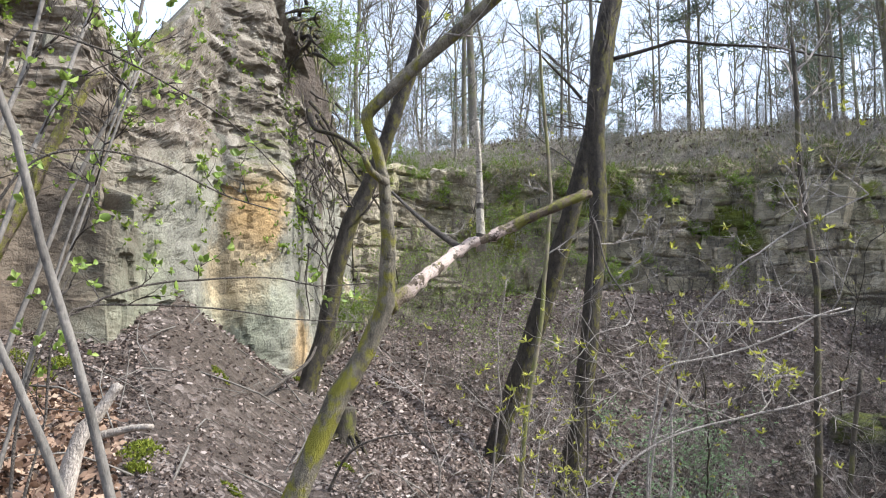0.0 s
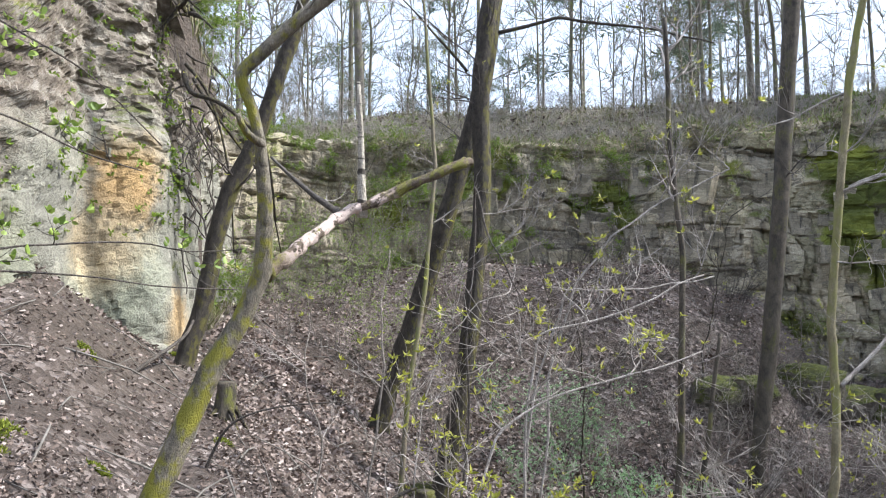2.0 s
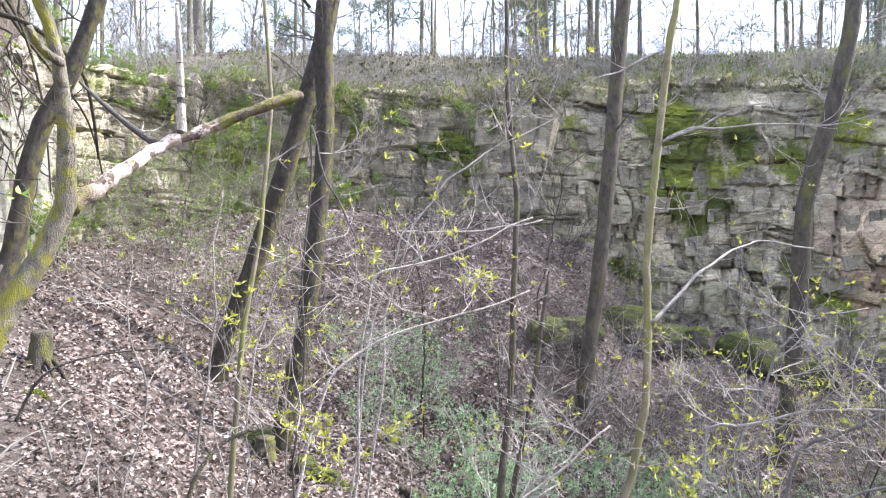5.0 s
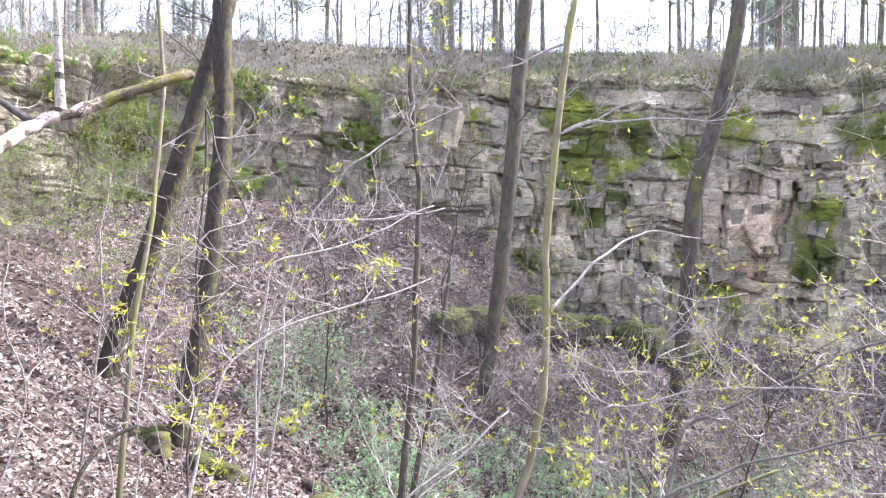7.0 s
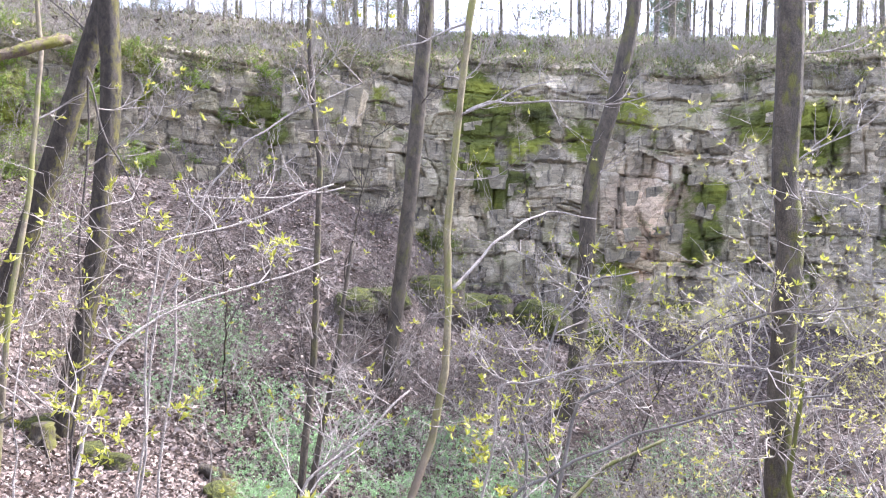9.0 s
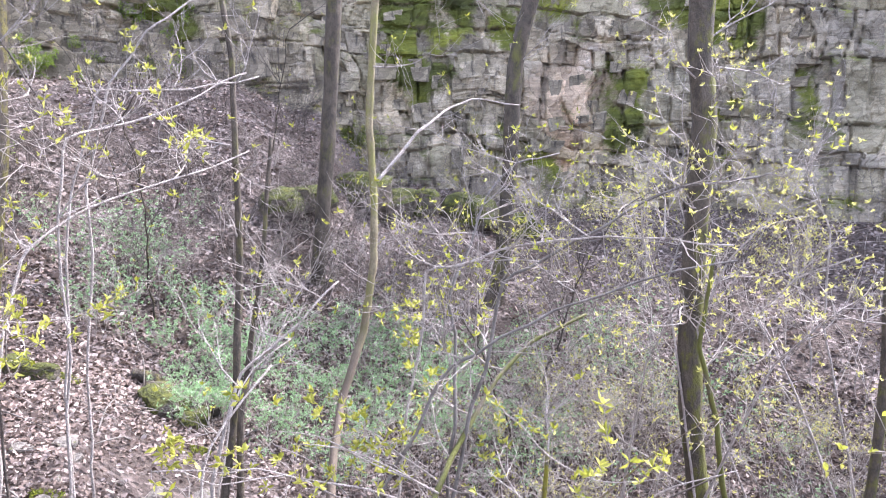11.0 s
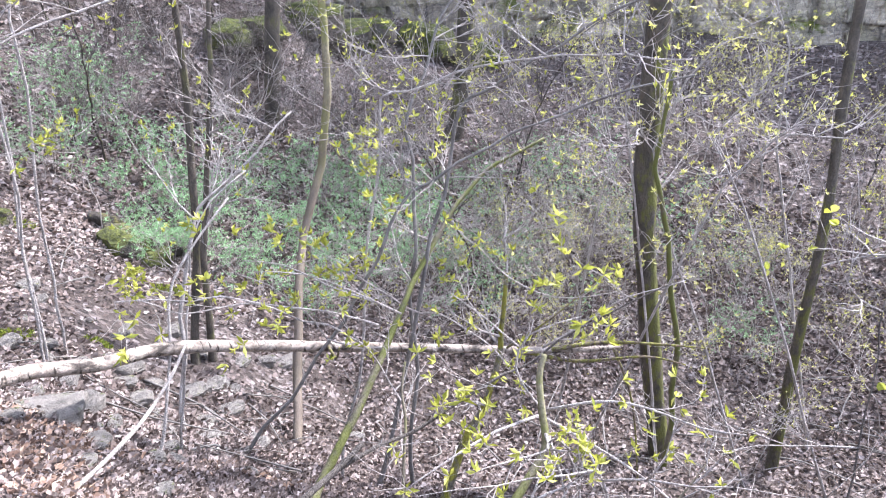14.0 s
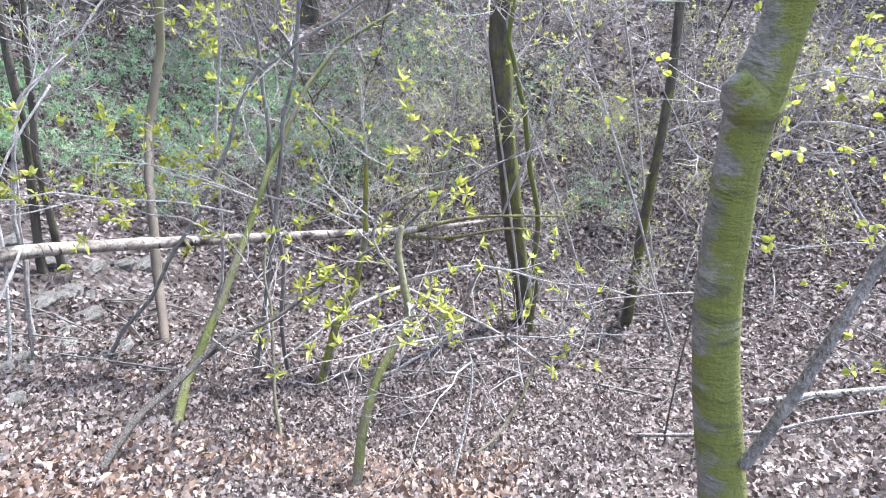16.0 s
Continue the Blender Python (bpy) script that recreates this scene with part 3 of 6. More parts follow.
def top_height(az):
    return lerp_at(az, TOP_AZ, TOP_Z) + (0.3 * noise.noise(Vector((az * 0.55, 2.0, 1.0))) + 0.15 * noise.noise(Vector((az * 1.9, 5.0, 1.0))) if az > -6 else 0.0)


def rim_radius(az):
    return lerp_at(az, RIM_AZ, RIM_R)


def ground_height(x, y):
    az, r = bearing(x, y), math.hypot(x, y)
    rough = 0.06 * noise.fractal(Vector((x * 0.9, y * 0.9, 0.3)), 0.9, 2.0, 4) + 0.12 * noise.noise(Vector((x * 0.35, y * 0.35, 5.0)))
    if az < -80 or az > 112:      # the near rim behind the way
        w = min(1.0, (-80 - az if az < -80 else az - 112) / 25.0)
        z = (1 - w) * hollow_height(-60 if az < -80 else 112, min(r, 6 + 0 * r)) + w * (0.02 * r)
        return z + rough * min(1, r / 3)
    rough += 0.7 * max(0.0, 1 - math.hypot(x + 3.0, y - 8.1) / 1.9)      # the earth cone under the pale cliff
    rim = (max(rim_radius(az), rim_radius(az + 1.4)) if -14 < az < -4 else rim_radius(az)) + (0.75 if az < -5 else 1.15)
    pit = hollow_height(az, r)
    if r < rim:
        return pit + rough * min(1, r / 3)
    top, bank = top_height(az) - (0.12 if az < -5 else 0.3), lerp_at(az, BANK_AZ, BANK_Z)
    w = min(1.0, (r - rim) / 0.25)
    w2 = min(1.0, max(0.0, (r - rim - 0.2) / (1.5 if az < -5 else 2.3)))
    w2 = w2 * w2 * (3 - 2 * w2)
    return pit + (top - pit) * w + (bank - top) * w2 + rough * 0.8 - 0.012 * max(0, r - rim - 3)


def polar(az, r, lift=0.0):
    a = radians(az)
    x, y = r * math.sin(a), r * math.cos(a)
    return Vector((x, y, ground_height(x, y) + lift))


def build_ground():
    azs = [-180 + 2.5 * i for i in range(int(95 / 2.5) + 1)] + [-85 + 0.55 * i for i in range(1, int(200 / 0.55))] + [115 + 2.5 * i for i in range(int(62.5 / 2.5) + 1)]
    nodes_r = [0.15 * 1.055 ** i for i in range(0, 60)]
    nodes_r = sorted(set([round(x, 3) for x in nodes_r if x < 3.4] + [3.4 + 0.14 * i for i in range(148)] + [24.2 * 1.09 ** i for i in range(1, 36)]))
    v, f, cover = [(0, 0, ground_height(0.001, 0.001))], [], [(0, 0, 0, 1)]
    for az in azs:
        rim = rim_radius(az) if -80 <= az <= 112 else 0
        for r in nodes_r:
            a = radians(az)
            x, y = r * math.sin(a), r * math.cos(a)
            v.append((x, y, ground_height(x, y)))
            bare = max(0.0, 1 - abs(az + 15) / 9) * max(0.0, min(1.0, 1 - (rim - r) / 3.5)) if r < rim + 0.5 and az < -5 else 0.0
            if -14 < az < -3 and r > rim - 1 and r < 19:
                bare = 1.0
            turf = 0.0 if -14 < az < -3 and r < 19 else max(0.0, min(1.0, (r - rim - 0.4) / 0.5)) if rim else 0.0
            cover.append((min(1, bare * 1.6), turf, 0, 1))
    m = len(nodes_r)
    for i in range(len(azs)):
        j = (i + 1) % len(azs)
        f.append((0, 1 + j * m, 1 + i * m))
        for k in range(m - 1):
            a, b = 1 + i * m + k, 1 + j * m + k
            f.append((a, b, b + 1, a + 1))
    me = bpy.data.meshes.new("ground")
    me.from_pydata(v, [], f)
    me.polygons.foreach_set("use_smooth", [True] * len(me.polygons))
    layer = me.color_attributes.new("cover", 'FLOAT_COLOR', 'POINT')
    layer.data.foreach_set("color", [c for q in cover for c in q])
    me.materials.append(SOIL)
    me.update()
    return tagged(new("ground", me), "forest floor of brown leaf litter falling into a quarry hollow", "ground", kind="structure")


ground = build_ground()


# ---------------------------------------------------------------- quarry faces
def hashed(*k):
    return (math.sin(sum(a * b for a, b in zip(k, (127.1, 311.7, 74.7, 57.3)))) * 43758.5453) % 1.0


def beds(total, lo, hi, rng):
    out, z = [0.0], 0.0
    while z < total:
        z += rng.uniform(lo, hi) * (0.5 if rng.random() < 0.25 else 1.0)
        out.append(z)
    return out


def rock_face(name, az0, az1, step, bed_lo, bed_hi, width_lo, width_hi, proud, material, seed, label, extra, rough_blocks=0.0, swell=0.3, tall=lambda az, z: False, bend=0.8, groove=1.0, grit=0.06, upright=1.0, lip=0.3):
    """A quarry face as blocks in beds, following the rim, from below the foot up to the lip."""
    rng = random.Random(seed)
    dense = np.linspace(az0, az1, 1500)
    rad = np.array([rim_radius(a) for a in dense])
    k = np.ones(25) / 25
    rad = np.convolve(np.pad(rad, 12, mode='edge'), k, mode='valid')
    X, Y = rad * np.sin(np.radians(dense)), rad * np.cos(np.radians(dense))
    s = np.concatenate([[0], np.cumsum(np.hypot(np.diff(X), np.diff(Y)))])
    n = int(s[-1] / step)
    sn = np.linspace(0, s[-1], n)
    xs, ys, az = np.interp(sn, s, X), np.interp(sn, s, Y), np.interp(sn, s, dense)
    tx, ty = np.gradient(xs), np.gradient(ys)
    ln = np.hypot(tx, ty)
    nx, ny = -ty / ln, tx / ln            # towards the hollow
    flip = np.sign(nx * -xs + ny * -ys)
    nx, ny = nx * flip, ny * flip
    sets = []
    for lo, hi, wlo, whi in ((bed_lo, bed_hi, width_lo, width_hi), (bed_lo * 4.5, bed_hi * 2.5, width_lo * 1.1, width_hi * 0.8)):   # thin beds; tall blocks
        edges = np.array(beds(16, lo, hi, rng))
        cuts = [np.array(beds(s[-1] + 3, wlo, whi, rng)) for _ in edges]
        sets.append((edges, cuts, [np.array([rng.gauss(0, 1) for _ in j]) for j in cuts], [rng.gauss(0, 0.6) for _ in edges]))
    rows = int(9.5 / step)
    v, tint = [], []
    for i in range(n):
        foot = hollow_height(az[i], math.hypot(xs[i], ys[i])) - 0.6
        top = top_height(az[i])
        for j in range(rows + 1):
            z = foot + (top - foot) * j / rows
            warp = noise.noise(Vector((sn[i] * 0.25, z * 0.2, seed)))
            zz = z + 4.0 + 0.06 * sn[i] + bend * warp + 0.1 * noise.noise(Vector((sn[i] * 1.3, z * 1.1, seed + 5)))
            high = 1 if tall(az[i] + 3 * warp, z + 1.2 * warp) else 0
            bounds, joints, push, bed_push = sets[high]
            b = int(np.searchsorted(bounds, zz)) - 1
            b = max(0, min(b, len(bounds) - 2))
            sw = sn[i] + 0.35 * noise.noise(Vector((sn[i] * 0.8, z * 0.8, seed + 9)))
            q = int(np.searchsorted(joints[b], sw)) - 1
            q = max(0, min(q, len(joints[b]) - 2))
            d = proud * (push[b][q] * (0.8 if not high else upright) + bed_push[b])
            edge = min(zz - bounds[b], bounds[b + 1] - zz)
            gap = min(sw - joints[b][q], joints[b][q + 1] - sw)
            d -= groove * 0.07 * (1 - min(1, edge / 0.05)) * (0.3 + hashed(b, q)) + groove * (0.06 + 0.07 * high * (upright - 1)) * (1 - min(1, gap / 0.05)) * hashed(q, b, 3)
            p = Vector((sn[i] * 0.5, z * 0.5, seed + 3))
            d += swell * noise.fractal(p, 0.9, 2.0, 3) + grit * noise.fractal(p * 8, 0.7, 2.1, 4)
            d += 0.10 * (0.35 if az[i] > 36 and z < 3 else 1.0) * (noise.cell(Vector((sw * 1.9 + 3.1 * b, zz * 1.3, seed))) ) * rough_blocks
            d += extra(az[i], z, sn[i], foot + 0.6, top)
            fade = min(1.0, (rows - j) / 4.0)
            d = d * (lip + (1 - lip) * fade) - 0.25 * (1 - fade)
            v.append((xs[i] + nx[i] * d, ys[i] + ny[i] * d, z + 0.02 * noise.noise(p * 11)))
            tint.append(hashed(b + 17 * high, q, 5))
        # back edge, so that the face is a body with a lip
        v.append((xs[i] - nx[i] * 1.9, ys[i] - ny[i] * 1.9, top - 0.7))
        v.append((xs[i] - nx[i] * 1.9, ys[i] - ny[i] * 1.9, foot))
        tint += [0.5, 0.5]
    m = rows + 3
    f = []
    for i in range(n - 1):
        for j in range(m):
            a, b = i * m + j, i * m + (j + 1) % m
            f.append((a, a + m, b + m, b))
    f.append(tuple(range(m)))
    f.append(tuple((n - 1) * m + j for j in reversed(range(m))))
    me = bpy.data.meshes.new(name)
    me.from_pydata(v, [], f)
    layer = me.color_attributes.new("slab", 'FLOAT_COLOR', 'POINT')       # each block's own tint of stone
    layer.data.foreach_set("color", [c for q in tint for c in (q, (q * 7.31) % 1.0, (q * 13.7) % 1.0, 1.0)])
    me.materials.append(material)
    me.update()
    ob = tagged(new(name, me), label, "rock face", kind="structure")

    def surface(at, z):
        i = int(np.argmin(np.abs(az - at)))
        foot = hollow_height(az[i], math.hypot(xs[i], ys[i])) - 0.6
        top = top_height(az[i])
        j = int(max(0, min(rows, (z - foot) / (top - foot) * rows)))
        return Vector(v[i * m + j]), Vector((nx[i], ny[i], 0))
    return ob, surface


def pale_shape(az, z, s, foot, top):
    d = 0.25 * math.sin(az * 0.9) * 0.5
    d -= 0.12 * max(0.0, min(1.0, (3.9 - z) / 1.4))                                     # the clean cut lower face stands back
    edge = max(0.0, min(1.0, (az + 29.0) / 2.6)) * max(0.0, min(1.0, (-20.9 - az) / 0.5))     # a squared buttress
    d += 0.42 * edge * max(0.0, min(1.0, (2.75 + 0.25 * math.floor(hashed(math.floor(az * 0.45), 2.0) * 3) - z) / 0.12))
    d -= 0.05 * (1 if hashed(math.floor(az * 0.75 + 0.3 * math.sin(z * 3)), math.floor(z * 2.2), 4.0) > 0.6 else 0) * edge
    if az > -16:
        d -= 0.09 * max(0.0, z - 1.4) * min(1.0, (az + 16) / 5)      # the corner leans back
    if z > 2.8:                                       # loose rubble bound by earth
        d -= 0.09 * (z - 2.8)
        k = min(1.0, (z - 2.8) / 1.3) * max(0.15, min(1.0, (top - z) / 0.6))
        for a, b, amp in ((1.9, 4.6, 0.09), (5.0, 11.0, 0.05)):
            c = noise.voronoi(Vector((s * a + 0.6 * noise.noise(Vector((s * 3, z * 3, 8.0))), z * b, a)))[1][0]
            d += k * amp * (hashed(c.x, c.y, c.z) - 0.5)
        d += k * (0.2 * noise.noise(Vector((s * 0.9, z * 1.1, 2.0))) + 0.09 * noise.noise(Vector((s * 1.3, z * 6.0, 6.0))))
    return d


def far_shape(az, z, s, foot, top):
    d = -0.05 * (z - foot)
    d += 0.45 * noise.noise(Vector((s * 0.22, z * 0.45, 7.0)))
    d += 0.3 * math.exp(-((az - 51) / 2.5) ** 2) * math.exp(-((z - 0.8) / 1.2) ** 2)
    d -= 0.32 * max(0.0, z - 4.3)
    return d


face_pale, on_pale = rock_face("rock_wall_west", -62, -6.3, 0.045, 0.35, 1.3, 0.5, 1.9, 0.022, ROCK_PALE, 3,
                               "pale grey and ochre sandstone quarry face, crumbling above", pale_shape, 0.0, 0.1, lambda az, z: True, 0.25, 0.2, 0.03)
face_far, on_far = rock_face("rock_wall_north", -7.2, 111, 0.06, 0.12, 0.62, 0.22, 0.95, 0.06, ROCK_FAR, 11,
                             "dark bedded sandstone quarry face with green moss on ledges", far_shape, 0.5, 0.3, lambda az, z: az > 30 and z < 3.6 and not (41 < az < 47 and z > 1.0), bend=0.3, groove=1.5, upright=1.9, lip=1.0)


# ---------------------------------------------------------------- trees
def rooted(pts, sink=0.15):
    """Bring the first point of a stem down to the ground along its own lean."""
    pts = [Vector(p) for p in pts]
    g = ground_height(pts[0].x, pts[0].y)
    if pts[0].z > g + 0.05:
        d = (pts[0] - pts[1]).normalized()
        d.z = min(d.z, -0.75)
        n = (pts[0].z - g) / -d.z
        foot = pts[0] + d.normalized() * n
        foot.z = ground_height(foot.x, foot.y) - sink
        pts.insert(0, foot)
    else:
        pts[0].z = g - sink
    return pts


def stem_radii(n, r0, r1, flare=1.35):
    if isinstance(r0, tuple):
        return [r0[0] * 1.15] * (n - len(r0)) + list(r0)
    return [r0 * (flare if i == 0 else 1) * (1 - i / (n - 1)) + r1 * i / (n - 1) for i in range(n)]


def tree(name, label, pts, r0, r1, material, limbs=(), sprays=0, spray_len=0.9, spray_r=0.012, leaf=None, leaf_mat=None, twig_mat=None,
         seed=1, sides=10, wob=0.12,  spray_from=0.45, lift=0.1, group="", category="tree", depth=2, kids=4):
    """One tree: trunk, each limb, a spray of twigs, young leaves."""
    rng = random.Random(seed)
    pts = rooted(pts)
    if not isinstance(r0, tuple) and r0 < 0.05:
        pts = kinked(pts, 0.02 if r0 > 0.025 or category == "shrub" else 0.1, rng)
    root = thing(name, pts[0], label, category, group)
    g = Geo()
    path = g.tube(pts, stem_radii(len(pts), r0, r1), sides, 5 if len(pts) < 12 else 2, wob, rng)
    part("trunk", g, material, root)
    def bough(parent, p, d, length, r, deep):
        wood, leaves = Geo(), Geo()
        sprout(wood, leaves, p, d, length, r, deep, rng, leaf, lift, kids)
        ob = part("branch", wood, twig_mat or TWIG, parent)
        if leaves.v:
            part("foliage", leaves, leaf_mat or LEAF_BUD, ob)
    for lp, a, b, lm in limbs:
        g = Geo()
        lp = kinked(lp, 0.13 if a < 0.024 and lm in (TWIG, TWIG_DARK) else 0.05, rng)
        lpath = g.tube(lp, stem_radii(len(lp), a, b, 1.1), 12 if lm is DEADWOOD else 8, 6 if lm is DEADWOOD else 2, 0.3 if lm is DEADWOOD else wob, rng)
        limb = part("limb", g, lm or material, root)
        tufts, wood = Geo(), Geo()
        for k in range(2, len(lpath), 3):
            if rng.random() < 0.6 and a < 0.024 and lm in (TWIG, TWIG_DARK):
                d = lpath[min(k + 1, len(lpath) - 1)] - lpath[k - 1]
                sprout(wood, tufts, lpath[k], d.normalized() + unit(rng), spray_len * rng.uniform(0.3, 0.6), min(a * 0.5, spray_r) * 0.7, 1, rng, leaf, lift)
        if wood.v:
            part("twig_spray", wood, twig_mat or TWIG, limb)
        if tufts.v:
            part("foliage", tufts, leaf_mat or LEAF_BUD, limb)
    for k in range(sprays):
        i = int(len(path) * rng.uniform(spray_from, 0.98))
        d = unit(rng)
        d.z = abs(d.z) * 0.6
        bough(root, path[i], d, spray_len * rng.uniform(0.5, 1.2), spray_r, depth)
    return root


BUD = (0.048, 5, 0.1)

tree("leaning_tree", "mossy leaning tree with a kinked stem and a broken dead limb",
     [(-0.72, 3.68, 0.76), (-0.51, 3.66, 1.24), (-0.28, 3.64, 1.69), (-0.28, 3.44, 2.27), (-0.345, 3.39, 2.5), (-0.355, 3.38, 2.57), (-0.29, 3.37, 2.64), (-0.1, 3.35, 2.82), (0.23, 3.29, 3.09), (0.6, 3.2, 3.5), (0.8, 3.1, 4.2)],
     (0.06, 0.054, 0.045, 0.026, 0.025, 0.029, 0.03, 0.03, 0.031, 0.03, 0.028), 0.03, BARK_MOSSY,
     limbs=[([(-0.27, 3.69, 1.67), (0.1, 4.0, 2.0), (0.45, 4.0, 2.16), (0.7, 3.99, 2.27), (0.81, 4.02, 2.31)], 0.035, 0.026, DEADWOOD),
            ([(0.21, 4.02, 1.99), (0.2, 3.96, 2.33), (0.19, 3.9, 2.58), (0.185, 3.9, 2.7)], 0.027, 0.008, BARK_BIRCH),
            ([(-0.27, 3.44, 2.26), (-0.33, 3.33, 2.29), (-0.36, 3.28, 2.36)], 0.02, 0.012, None),
            ([(0.1, 4.0, 2.0), (-0.02, 4.15, 2.1), (-0.2, 4.4, 2.28), (-0.32, 4.6, 2.42)], 0.02, 0.008, TWIG_DARK)],
     sprays=2, spray_len=0.7, spray_r=0.007, leaf=BUD, seed=5, sides=12, wob=0.07, spray_from=0.7)
tree("leaning_tree", "dark tree leaning out from the foot of the pale cliff",
     [(-1.66, 9.15, 0.85), (-1.46, 9.18, 1.5), (-1.22, 9.12, 2.66), (-0.87, 9.06, 3.43), (-0.56, 8.98, 4.28), (-0.28, 8.9, 5.19), (-0.24, 8.9, 6.08), (-0.1, 8.9, 9.0)],
     0.125, 0.07, BARK_DARK, sprays=9, spray_len=1.4, spray_r=0.014, leaf=(0.04, 3, 0.2), seed=6, twig_mat=TWIG_DARK, spray_from=0.2)
tree("forked_tree", "thick dark leaning tree, green moss down one side",
     [(0.74, 11.48, -0.6), (0.85, 11.42, -0.1), (1.36, 11.22, 1.39), (1.79, 10.95, 2.82), (2.24, 10.77, 4.46), (2.48, 10.72, 5.93), (2.66, 10.67, 7.2), (2.8, 10.6, 10.5)],
     0.155, 0.13, BARK_DARK, sprays=7, spray_len=1.5, spray_r=0.014, leaf=(0.04, 3, 0.1), seed=7, twig_mat=TWIG_DARK)
tree("dark_trunk_tree", "dark slender tree trunk standing on the litter slope",
     [(1.46, 10.1, -1.5), (1.76, 9.94, 0.15), (1.96, 9.81, 1.61), (2.08, 9.78, 3.07), (2.08, 9.78, 4.44), (2.22, 9.75, 5.62), (2.38, 9.71, 6.6), (2.5, 9.7, 10.5)],
     0.12, 0.13, BARK_DARK,
     limbs=[([(2.32, 9.73, 5.17), (3.13, 9.5, 5.34), (4.13, 8.89, 5.01), (4.68, 8.27, 4.63)], 0.03, 0.008, None),
            ([(1.9, 9.82, 4.64), (1.35, 9.71, 5.2), (0.88, 9.56, 5.62)], 0.022, 0.007, None)],
     sprays=6, spray_len=1.3, spray_r=0.013, leaf=(0.04, 3, 0.1), seed=8, twig_mat=TWIG_DARK)
tree("green_sapling", "slim green-barked young tree with bare side branches",
     [(2.79, 4.67, -2.63), (3.18, 5.17, -2.38), (3.59, 5.62, -1.7), (3.89, 5.91, -1.35), (4.23, 5.99, -0.76), (4.39, 5.97, -0.02), (4.47, 6.03, 0.68), (4.45, 6.03, 1.29), (4.54, 5.97, 2.4), (4.63, 5.9, 3.45), (4.77, 5.79, 4.38), (4.9, 5.7, 6.5)],
     0.043, 0.032, BARK_SAPLING,
     limbs=[([(4.55, 5.96, 2.46), (4.86, 5.71, 2.61), (5.14, 5.47, 2.76), (5.27, 5.34, 2.78)], 0.014, 0.005, TWIG),
            ([(4.6, 5.92, 2.5), (4.78, 5.78, 2.59), (5.08, 5.25, 2.56), (5.44, 4.72, 2.5), (5.58, 4.39, 2.57)], 0.013, 0.004, TWIG),
            ([(4.5, 6.0, 0.74), (5.01, 5.98, 1.2), (5.52, 6.06, 1.43), (5.9, 6.12, 1.52), (6.34, 5.82, 1.44)], 0.02, 0.006, TWIG),
            ([(4.59, 5.93, 3.35), (4.13, 6.02, 3.12), (3.78, 6.13, 3.0)], 0.012, 0.004, TWIG)],
     sprays=6, spray_len=1.0, spray_r=0.009, leaf=(0.045, 3, 0.2), seed=9, spray_from=0.6)
tree("dark_trunk_tree", "straight dark tree trunk in the hollow",
     [(6.67, 10.98, -1.34), (6.92, 10.82, 0.9), (7.12, 10.69, 3.33), (7.33, 10.55, 6.15), (7.36, 10.53, 6.99), (7.45, 10.52, 12.04)],
     0.135, 0.115, BARK_BROWN, sprays=8, spray_len=1.5, spray_r=0.014, leaf=(0.04, 3, 0.06), seed=10, twig_mat=TWIG_DARK, spray_from=0.4)
tree("grey_trunk_tree", "grey leaning tree before the rock wall",
     [(9.48, 9.6, -2.2), (9.62, 9.46, -1.46), (9.81, 9.39, 0.32), (9.91, 9.31, 2.13), (10.18, 9.0, 3.75), (10.46, 8.85, 5.47), (10.67, 8.74, 9.6)],
     0.15, 0.13, BARK_BROWN, sprays=6, spray_len=1.4, spray_r=0.014, leaf=(0.04, 3, 0.08), seed=12, spray_from=0.5)
tree("mossy_trunk_tree", "straight tree trunk greened by algae beside a thin stem",
     [(6.05, 3.11, -3.68), (5.87, 3.24, -1.99), (5.73, 3.28, -0.63), (5.67, 3.18, 1.24), (5.65, 3.22, 1.83), (5.66, 3.2, 3.11), (5.7, 3.2, 6.5)],
     0.1, 0.092, BARK_MIXED,
     limbs=[([(5.82, 2.9, -3.9), (5.75, 2.84, -2.32), (5.6, 2.94, -1.16), (5.42, 3.01, -0.5), (5.4, 2.9, 0.3)], 0.03, 0.015, BARK_GREEN)],
     sprays=20, spray_len=1.25, spray_r=0.009, leaf=(0.034, 5, 0.7), leaf_mat=LEAF_PALE, seed=13, spray_from=0.22)
tree("slim_tree", "slim dark leaning tree on the hollow's floor",
     [(6.84, 2.26, -4.02), (6.85, 2.2, -2.42), (6.87, 2.14, -1.14), (6.87, 2.16, 0.3), (6.9, 2.1, 3.5)],
     0.05, 0.04, BARK_MIXED, sprays=5, spray_len=1.2, spray_r=0.01, leaf=(0.05, 4, 0.5), seed=14, spray_from=0.3)
near_tree = tree("near_tree", "smooth trunk coated with green algae, with a knot",
     [(1.29, 0.05, -0.1), (1.297, 0.082, 0.128), (1.301, 0.152, 0.462), (1.309, 0.171, 0.737), (1.319, 0.167, 0.852), (1.331, 0.154, 0.955), (1.36, 0.12, 1.3), (1.4, 0.1, 3.2)],
     (0.042, 0.039, 0.0345, 0.031, 0.034, 0.028, 0.027, 0.026), 0.03, BARK_ALGAE,
     limbs=[([(1.29, 0.07, 0.25), (1.299, 0.055, 0.29), (1.33, 0.016, 0.451), (1.38, -0.023, 0.633), (1.449, -0.06, 0.78), (1.6, -0.15, 1.2)], 0.0105, 0.006, TWIG_MID),
            ],
     sprays=0, seed=15, sides=22, wob=0.05)
knot = Geo()
knot.tube([(1.32, 0.168, 0.82), (1.292, 0.176, 0.842), (1.276, 0.179, 0.862), (1.271, 0.18, 0.872), (1.284, 0.176, 0.86)], [0.034, 0.031, 0.019, 0.012, 0.004], 16, 3, 0.16, random.Random(6))
